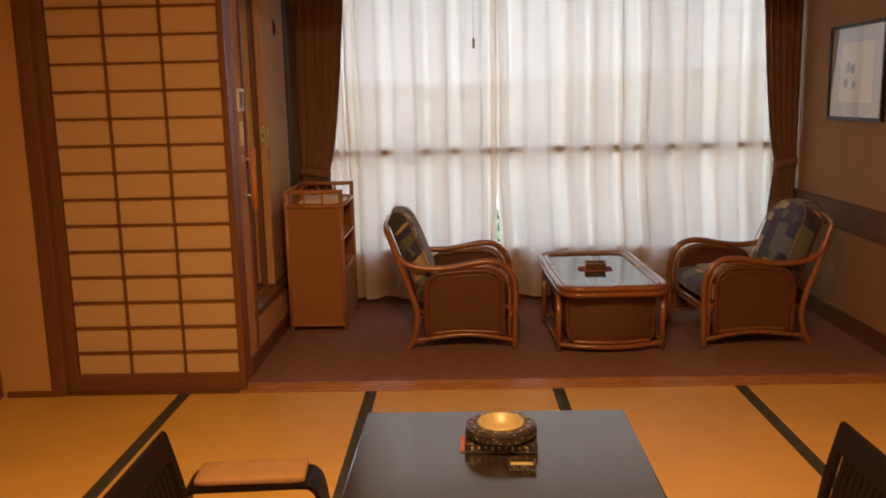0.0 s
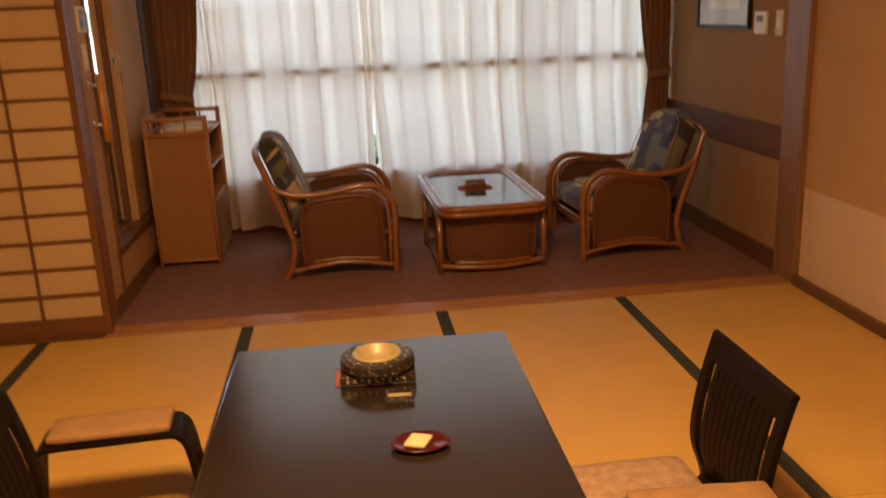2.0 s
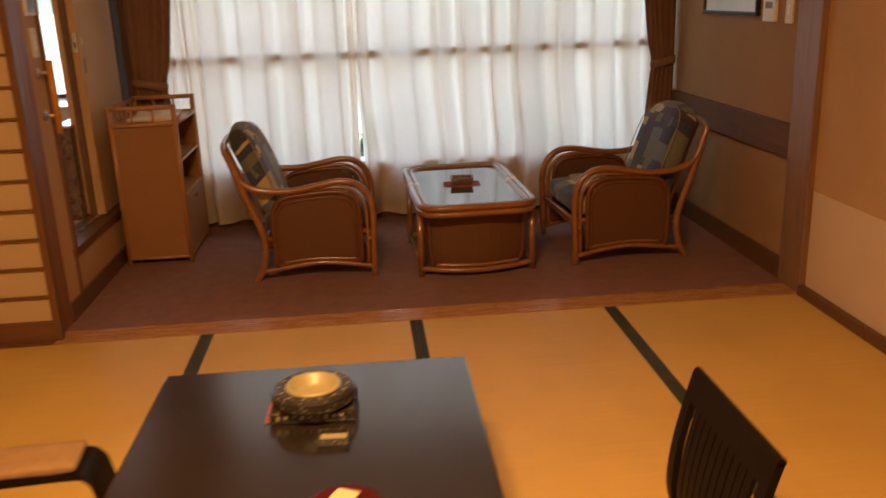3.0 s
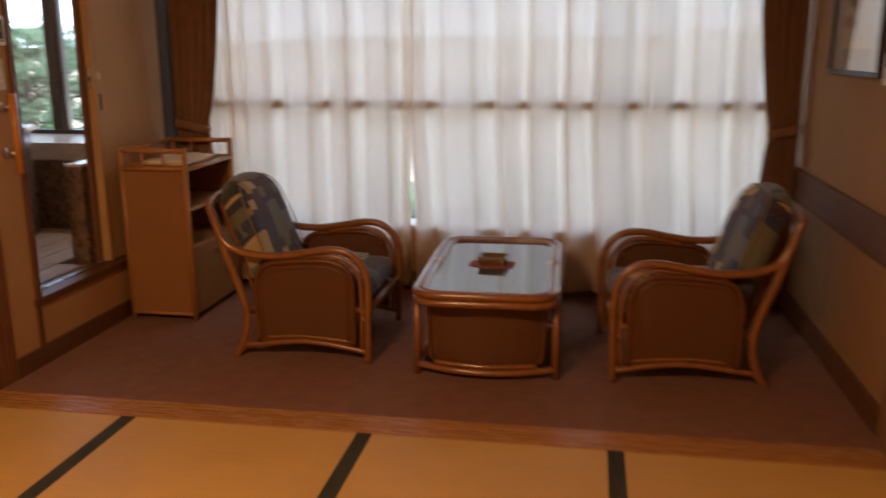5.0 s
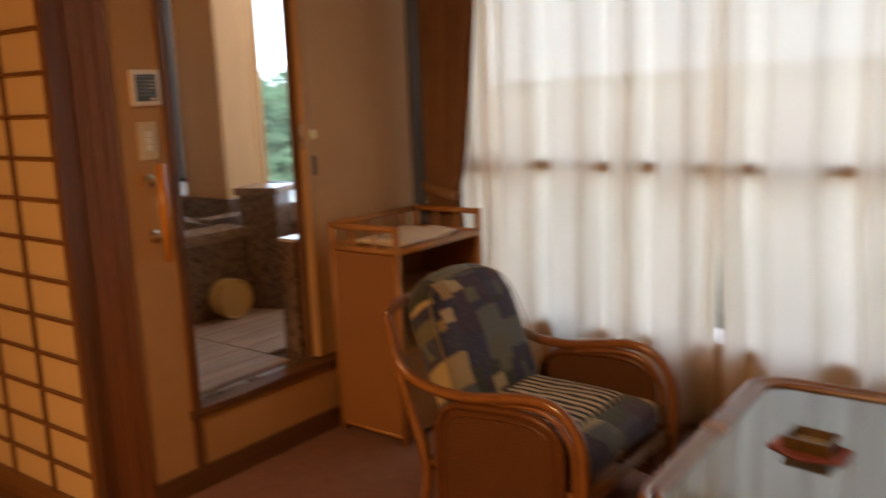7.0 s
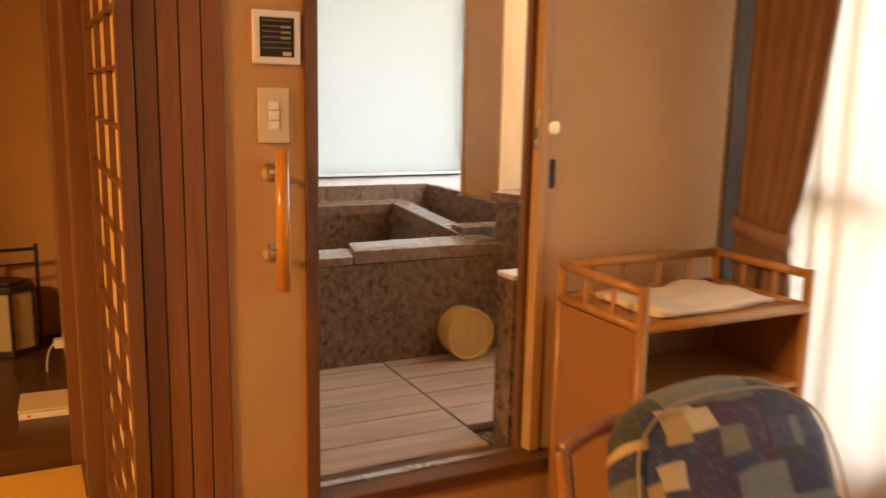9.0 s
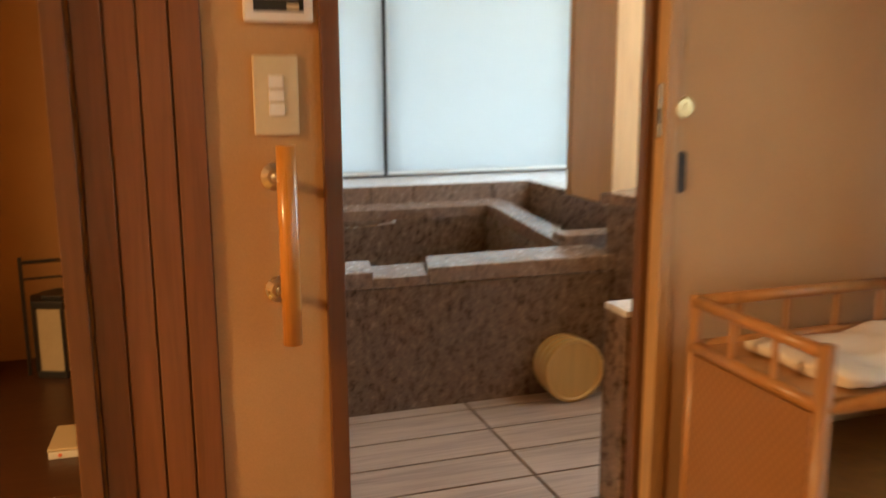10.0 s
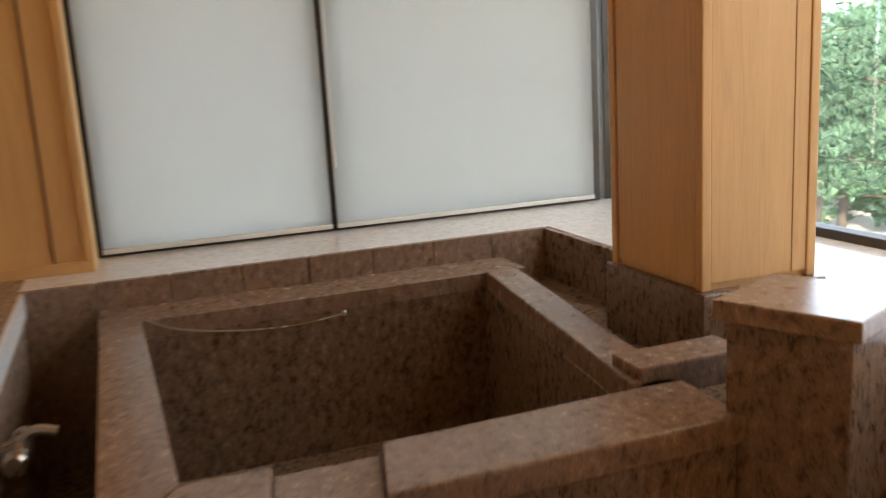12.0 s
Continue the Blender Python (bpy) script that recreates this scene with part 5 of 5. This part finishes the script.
for s in (-1, 1):
    part("apron", B(s * 0.36 - 0.012, s * 0.36 + 0.012, -0.66, 0.66, 0.25, 0.312), M_LACQUER, low)
    part("apron", B(-0.35, 0.35, s * 0.66 - 0.012, s * 0.66 + 0.012, 0.25, 0.312), M_LACQUER, low)
    for t in (-1, 1):
        part("leg", B(s * 0.345 - 0.03, s * 0.345 + 0.03, t * 0.645 - 0.03, t * 0.645 + 0.03, 0, 0.312, 0.006), M_LACQUER, low)
TZ = 0.348


def ashtray_set():
    stand = thing("ashtray_stand", "dark printed box stand on a red cloth", "ashtray stand", (0.327, 2.722, TZ), -3)
    part("cloth", prism(bmesh.new(), [(-0.122, -0.055), (0.02, -0.066), (0.03, 0.066), (-0.124, 0.06)], 0, 0.004), M_REDCLOTH, stand, "red folded cloth")
    part("box", B(-0.108, 0.108, -0.07, 0.07, 0.004, 0.032, 0.004), M_TRAYPRINT, stand)
    for k in range(9):
        part("print_bar", B(-0.088 + k * 0.02, -0.082 + k * 0.02, -0.0712, -0.0700, 0.013 + 0.003 * (k % 3), 0.025), M_GOLDPRINT, stand)
    a = thing("round_ashtray", "round dark printed ashtray with a gold glazed bowl", "ashtray", (0.327, 2.730, TZ + 0.032))
    part("ring", lathe(bmesh.new(), [(0.098, 0), (0.110, 0.010), (0.107, 0.031), (0.094, 0.038), (0.070, 0.038), (0.066, 0.005)], 32), M_TRAYPRINT, a, smooth=False)
    part("bowl", lathe(bmesh.new(), [(0.060, 0.008), (0.072, 0.040), (0.067, 0.046), (0.061, 0.042), (0.052, 0.022), (0.040, 0.014), (0.020, 0.0115)], 32), M_GOLDGLAZE, a, "gold glazed bowl", smooth=True)
    for k in range(14):
        an = 2 * math.pi * k / 14
        part("print_mark", B(0.088 * math.cos(an) - 0.004, 0.088 * math.cos(an) + 0.004, 0.082 * math.sin(an) - 0.003, 0.082 * math.sin(an) + 0.003, 0.0372, 0.0390, 0.0004), M_GOLDPRINT, a)


ashtray_set()
square_ashtray("match_dish", "small dark dish holding a gold match packet", (0.378, 2.560, TZ), -3, 0.082, 0.055, 0.018, M_TRAYPRINT, M_GOLDGLAZE)
d = thing("lacquer_dish", "oval dark red lacquer dish on the low table", "dish", (0.410, 2.283, TZ), -2)
bm = lathe(bmesh.new(), [(0.045, 0), (0.062, 0.004), (0.074, 0.013), (0.071, 0.015), (0.058, 0.009), (0.02, 0.007)], 32)
bmesh.ops.scale(bm, verts=bm.verts, vec=(1, 0.72, 1))
part("dish", bm, M_REDLACQUER, d, smooth=True)
solid("wrapped_sweet", pillow(bmesh.new(), -0.028, 0.028, -0.030, 0.030, 0, 0.010, 0.004), M_PACKET, "cream paper packet resting in the lacquer dish", "packet", (0.405, 2.285, TZ + 0.009), -28, smooth=True)


# ---------- legless chairs ----------
def legless_chair(at, turn, label):
    """Faces +x; the back rises behind x = 0."""
    c = thing("legless_chair", label, "floor chair", at, turn, "floor chairs")
    prof = [(0.36, 0.022), (0.10, 0.020), (0.0, 0.020), (-0.06, 0.024), (-0.082, 0.045), (-0.072, 0.09), (-0.052, 0.15), (-0.047, 0.21), (-0.058, 0.30), (-0.078, 0.39), (-0.102, 0.478)]
    line = [(p.x, p.z) for p in curve_through([(x, 0, z) for x, z in prof], 4)]
    back = [(x, z) for x, z in line if z > 0.05]
    W = 0.215
    part("seat_board", ribbon(bmesh.new(), [(x, z) for x, z in line if z < 0.06], -W, W, 0.016), M_BLACKWOOD, c)
    for s in (-1, 1):
        part("back_stile", ribbon(bmesh.new(), back, s * W, s * (W - 0.034), 0.018), M_BLACKWOOD, c)
    top, low = [p for p in back if p[1] > 0.405], [p for p in back if p[1] < 0.115]
    part("top_rail", ribbon(bmesh.new(), top, -W + 0.034, W - 0.034, 0.018), M_BLACKWOOD, c)
    part("low_rail", ribbon(bmesh.new(), low, -W + 0.034, W - 0.034, 0.014), M_BLACKWOOD, c)
    mid = [p for p in back if 0.08 < p[1] < 0.455]
    for k in range(10):
        y = -0.1395 + k * 0.031
        part("slat", ribbon(bmesh.new(), mid, y - 0.0125, y + 0.0125, 0.010), M_BLACKWOOD, c)
    part("rail_cap", tube(bmesh.new(), [(-0.104, -W, 0.480), (-0.104, W, 0.480)], 0.010, 8, n=1), M_BLACKWOOD, c)
    return c


legless_chair((1.158, 2.305, 0), 180, "black slatted legless chair on the tatami by the table")
legless_chair((-0.525, 2.305, 0), 0, "black slatted legless chair on the tatami by the table")
for x, y, a in ((0.985, 2.335, 1), (-0.35, 2.305, -1)):
    solid("floor_cushion", pillow(bmesh.new(), -0.20, 0.20, -0.215, 0.215, 0, 0.078, 0.03), M_BEIGE, "beige patterned cushion on a legless chair", "cushion", (x, y, 0.031), a, smooth=True, group="cushions")


def armrest(at, turn, label):
    a = thing("armrest_stand", label, "armrest", at, turn, "armrests")
    line = [(p.x, p.z) for p in curve_through([(-0.235, 0, 0.008), (-0.222, 0, 0.10), (-0.205, 0, 0.215), (-0.185, 0, 0.252), (-0.150, 0, 0.262), (0, 0, 0.262), (0.150, 0, 0.262), (0.185, 0, 0.252), (0.205, 0, 0.215), (0.222, 0, 0.10), (0.235, 0, 0.008)], 4)]
    for y0, y1 in ((-0.075, -0.018), (0.018, 0.075)):
        part("bent_board", ribbon(bmesh.new(), line, y0, y1, 0.014), M_BLACKWOOD, a)
    part("bent_board", ribbon(bmesh.new(), [p for p in line if p[1] > 0.135], -0.018, 0.018, 0.014), M_BLACKWOOD, a)
    for s in (-1, 1):
        part("leg_foot", ribbon(bmesh.new(), [p for p in line if p[1] < 0.092 and p[0] * s > 0], -0.018, 0.018, 0.014), M_BLACKWOOD, a)
    part("pad", pillow(bmesh.new(), -0.165, 0.165, -0.070, 0.070, 0.268, 0.296, 0.013), M_PAD, a, "beige padded top", smooth=True)
    return a


armrest((-0.43, 2.695, 0), 4, "black bent-wood armrest with a beige padded top")
armrest((1.02, 2.012, 0), -3, "black bent-wood armrest beside a legless chair")

# ---------- alcove things ----------
def lantern():
    c = thing("paper_lantern", "unlit hexagonal paper floor lantern with a black frame", "lantern", (-3.235, 3.975, 0.085), 8)
    R, H = 0.118, 0.29
    hexa = [(R * math.cos(radians(60 * k)), R * math.sin(radians(60 * k))) for k in range(6)]
    for z0, z1, k in ((0.0, 0.03, 1.06), (H, H + 0.03, 1.06), (H + 0.03, H + 0.045, 0.7)):
        part("ring", prism(bmesh.new(), [(x * k, y * k) for x, y in hexa], z0, z1, 0.003), M_BLACK, c)
    for k in range(6):
        x, y = hexa[k]
        part("frame_post", B(x - 0.008, x + 0.008, y - 0.008, y + 0.008, 0.03, H), M_BLACK, c)
        x2, y2 = hexa[(k + 1) % 6]
        part("paper_panel", prism(bmesh.new(), [(x * 0.98, y * 0.98), (x2 * 0.98, y2 * 0.98), (x2 * 0.965, y2 * 0.965), (x * 0.965, y * 0.965)], 0.03, H), M_LAMPPAPER, c, "cream paper panel")
    for s in (-1, 1):
        part("handle_post", B(-0.008, 0.008, s * 0.134 - 0.008, s * 0.134 + 0.008, 0.0, 0.49, 0.002), M_BLACK, c)
    part("handle_bar", tube(bmesh.new(), [(0, -0.14, 0.468), (0, 0.14, 0.468)], 0.008, 8, n=1), M_BLACK, c)
    part("handle_bar", tube(bmesh.new(), [(0, -0.134, 0.40), (0, 0.134, 0.40)], 0.005, 8, n=1), M_BLACK, c)
    return c


lantern()
b = thing("white_box", "flat white appliance box lying on the alcove floor", "box", (-2.40, 4.095, 0.085), -3)
part("case", B(-0.10, 0.10, -0.085, 0.085, 0.0, 0.026, 0.004), M_WHITE, b)
part("lid", B(-0.102, 0.102, -0.087, 0.087, 0.026, 0.036, 0.004), M_IVORY, b, "cream lid")
part("button", lathe(bmesh.new(), [(0.006, 0.1), (0.005, 0.103)], 10, (0, -0.05, 0.013), 'X'), M_ORANGE, b)
o = thing("wall_socket", "white plug adapter in a wall socket of the alcove", "socket", (-2.885, 4.195, 0.20))
part("plate", B(-0.035, 0.035, -0.008, 0, -0.03, 0.03, 0.002), M_IVORY, o)
part("plug", B(-0.025, 0.025, -0.045, -0.008, -0.018, 0.018, 0.004), M_WHITE, o)
part("cable", tube(bmesh.new(), [(0, -0.045, 0.0), (0.01, -0.07, -0.04), (0.03, -0.08, -0.13), (0.09, -0.075, -0.162), (0.20, -0.10, -0.162)], 0.0025, 6), M_WHITE, o, "thin white cable")

# ---------- ceiling light (out of view, assumed) ---
cl = thing("assumed_ceiling_light", "unseen square ceiling light, assumed from the room's warm light", "ceiling light", (0.2, 1.6, 2.5))
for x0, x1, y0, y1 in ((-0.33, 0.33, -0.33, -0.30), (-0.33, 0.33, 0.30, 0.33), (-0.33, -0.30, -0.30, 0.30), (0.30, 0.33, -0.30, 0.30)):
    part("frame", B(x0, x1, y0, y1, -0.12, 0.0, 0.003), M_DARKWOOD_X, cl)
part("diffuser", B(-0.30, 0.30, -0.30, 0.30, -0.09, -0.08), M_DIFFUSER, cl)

# ---------- outside ----------
GZ = -1.9
bm = bmesh.new()
bmesh.ops.create_grid(bm, x_segments=40, y_segments=40, size=1500, matrix=Matrix.Translation((0, 0, GZ)))
tagged(link("ground", bm, M_GRAVEL), "pale gravel ground outside the building", "ground", kind="structure")


def hill(name, pts, y, depth, label):
    """A wooded ridge whose crest follows (x, height) pairs."""
    bm = bmesh.new()
    crest = curve_through([(x, 0, h) for x, h in pts], 10)
    rows = []
    for f, k in ((-0.5, 0.0), (-0.25, 0.65), (0.0, 1.0), (0.5, 0.0)):
        rows.append([bm.verts.new((p.x, y + f * depth + 4 * noise.noise(Vector((p.x * 0.05, f, 1))),
                                   GZ - 0.5 + (p.z - GZ) * k * (1 + 0.16 * noise.noise(Vector((p.x * 0.11, f, 7)))))) for p in crest])
    for a, b in zip(rows, rows[1:]):
        for k in range(len(crest) - 1):
            bm.faces.new((a[k], a[k + 1], b[k + 1], b[k]))
    return tagged(link(name, bm, M_HILL, None, True), label, "hill", kind="structure")


hill("backdrop_hill", [(-10, -1.0), (8, 0.5), (20, 3.0), (34, 5.6), (55, 8.5), (90, 10), (140, 11)], 75, 40, "wooded hillside beyond the window")
hill("backdrop_ridge", [(-500, 6), (-300, 10), (-150, 14), (0, 12), (150, 18), (350, 26), (600, 24)], 700, 300, "low distant ridge")


def tree(at, h, spread, seed, label, clumps=46, leaf=0.13, per=80):
    rnd = random.Random(seed)
    t = thing("tree", label, "tree", at, group="garden trees")
    part("trunk", tube(bmesh.new(), [(0, 0, -0.1), (0.06, 0.04, h * 0.3), (0.0, 0.1, h * 0.62)], 0.11 * h / 4, 8), M_BARK, t)
    for k in range(6):
        a = rnd.uniform(0, 6.28)
        z = h * rnd.uniform(0.22, 0.5)
        part("limb", tube(bmesh.new(), [(0, 0, z), (0.35 * spread * math.cos(a), 0.35 * spread * math.sin(a), z + h * 0.16), (0.75 * spread * math.cos(a), 0.75 * spread * math.sin(a), z + h * 0.26)], 0.035 * h / 4, 5), M_BARK, t)
    vs, fs = [], []
    for k in range(clumps):
        a, r, z = rnd.uniform(0, 6.28), spread * math.sqrt(rnd.random()), h * rnd.uniform(0.06, 0.97)
        r *= max(0.12, 1 - abs(z / h - 0.4) * 1.5)
        c = Vector((r * math.cos(a), r * math.sin(a), z))
        cr = rnd.uniform(0.3, 0.55) * h / 4.5
        for j in range(per):
            d = Vector((rnd.gauss(0, 1), rnd.gauss(0, 1), rnd.gauss(0, 0.8))).normalized() * cr * rnd.random() ** 0.4
            p, s = c + d, rnd.uniform(leaf * 0.45, leaf)
            u = Vector((rnd.gauss(0, 1), rnd.gauss(0, 1), rnd.gauss(0, 1))).normalized()
            w = u.orthogonal().normalized() * s * 0.5
            u = u * s
            i = len(vs)
            vs += [p - u, p + w, p + u, p - w]
            fs.append((i, i + 1, i + 2, i + 3))
    me = bpy.data.meshes.new("crown")
    me.from_pydata(vs, [], fs)
    me.materials.append(M_LEAF)
    cr = new("crown", me)
    cr.parent = t
    return t


for k, (x, y, h, s) in enumerate(((-13.0, 17.0, 4.2, 1.9), (-15.5, 16.0, 4.6, 2.1), (-11.4, 18.2, 4.4, 1.9), (-17.5, 13.5, 4.8, 2.2),
                                  (-14.5, 19.0, 5.2, 2.4), (-15.5, 20.0, 5.4, 2.4), (-19.0, 17.0, 5.4, 2.4))):
    tree((x, y, GZ), h * 0.8, s, 40 + k, "leafy green garden tree on the gravel")


def pine(at, z0, z1, spread, seed, label):
    """A garden pine on a bare trunk: soft pads of needle tufts between two heights."""
    rnd = random.Random(seed)
    t = thing("pine_tree", label, "tree", at, group="garden pines")
    part("trunk", tube(bmesh.new(), [(0.1, 0, -0.1), (-0.08, 0.06, z0 * 0.5), (0.05, -0.04, z0), (0, 0, z1 * 0.93)], 0.075, 8), M_BARK, t)
    vs, fs = [], []
    for k in range(30):
        u = (k + 0.5) / 30
        z = z0 + (z1 - z0) * (u * 0.86 + 0.06)
        a, r = 2.4 * k + rnd.uniform(-0.3, 0.3), spread * (1.02 - 0.55 * u ** 2) * rnd.uniform(0.35, 0.85)
        c = Vector((r * math.cos(a), r * math.sin(a), z))
        part("limb", tube(bmesh.new(), [(0, 0, z - 0.16), (c.x * 0.5, c.y * 0.5, z - 0.12), (c.x, c.y, z - 0.03)], 0.008, 5), M_BARK, t)
        wide = rnd.uniform(0.30, 0.48)
        for j in range(85):
            d = Vector((rnd.gauss(0, 0.55), rnd.gauss(0, 0.55), 0))
            p = c + Vector((d.x * wide, d.y * wide, 0.13 * rnd.random() * max(0.1, 1 - d.length * 0.5) + 0.03 * rnd.gauss(0, 1)))
            axis = Vector((d.x * 0.5 + rnd.gauss(0, 0.3), d.y * 0.5 + rnd.gauss(0, 0.3), 0.8)).normalized()
            for q in range(11):
                n = (axis + 0.75 * Vector((rnd.gauss(0, 1), rnd.gauss(0, 1), rnd.gauss(0, 0.6)))).normalized() * rnd.uniform(0.06, 0.10)
                w = n.orthogonal().normalized() * 0.0052
                i = len(vs)
                vs += [p - w, p + w, p + n]
                fs.append((i, i + 1, i + 2))
    me = bpy.data.meshes.new("crown")
    me.from_pydata(vs, [], fs)
    me.materials.append(M_NEEDLE)
    cr = new("crown", me)
    cr.parent = t
    return t


for k, (x, y, a, b, r) in enumerate(((-4.55, 9.85, 2.25, 3.50, 1.25), (-6.2, 9.15, 2.2, 3.45, 1.35), (-7.6, 11.3, 2.2, 3.7, 1.5))):
    pine((x, y, GZ), a, b, r, 61 + k, "soft green garden pine outside the bath window")
marker = thing("marker_post", "small turquoise plastic marker post on the pale gravel", "marker post", (-20.5, 25.5, GZ))
part("post", lathe(bmesh.new(), [(0.09, 0.02), (0.085, 0.40), (0.05, 0.48)], 12), M_TURQUOISE, marker)
part("foot", lathe(bmesh.new(), [(0.2, 0.0), (0.2, 0.03), (0.1, 0.05)], 12), M_BLACK, marker)

for k, (x, y, h, s) in enumerate(((-1.7, 8.9, 2.3, 0.9), (-0.4, 8.7, 2.2, 0.85), (0.8, 8.9, 2.3, 0.9), (2.1, 8.8, 2.15, 0.85), (3.3, 9.0, 2.3, 0.9))):
    tree((x, y, GZ), h, s, 70 + k, "low dark green shrub outside the window")

# ---------- floor pieces ----------
edges = [-2.03, -1.140, -0.230, 0.672, 1.543, RX - 0.036]
for x0, x1 in zip(edges, edges[1:]):
    for y0, y1 in ((2.402, 4.207), (0.60, 2.400), (-1.202, 0.598)):
        m = part("tatami_mat", B(x0 + 0.001, x1 - 0.001, y0, y1, -0.0195, 0.0, 0.002), M_TATAMI, tatami_floor)
        for a, b in ((x0 + 0.0005, x0 + 0.028), (x1 - 0.028, x1 - 0.0005)):
            if -2.02 < a and b < RX - 0.05:
                part("cloth_border", B(a, b, y0 + 0.001, y1 - 0.001, -0.004, 0.0012), M_BORDER, m, "dark patterned cloth border")

duck = thing("duckboard", "weathered grey wooden duckboards over the bath floor", "duckboard", (0, 0, 0))
for y0, y1 in ((4.72, 5.232), (5.240, 6.03), ):
    x = -1.016
    while x > -1.80:
        x1 = x - 0.1465
        if not (y0 > 5.2 and x > -1.14):
            part("plank", B(x1, x, y0, y1, BF - 0.026, BF - 0.001, 0.002), M_DUCK, duck)
        x = x1 - 0.007
if x > -1.825:
    part("plank", B(-1.83, x, 4.72, 6.03, BF - 0.026, BF - 0.002, 0.002), M_DUCK, duck)
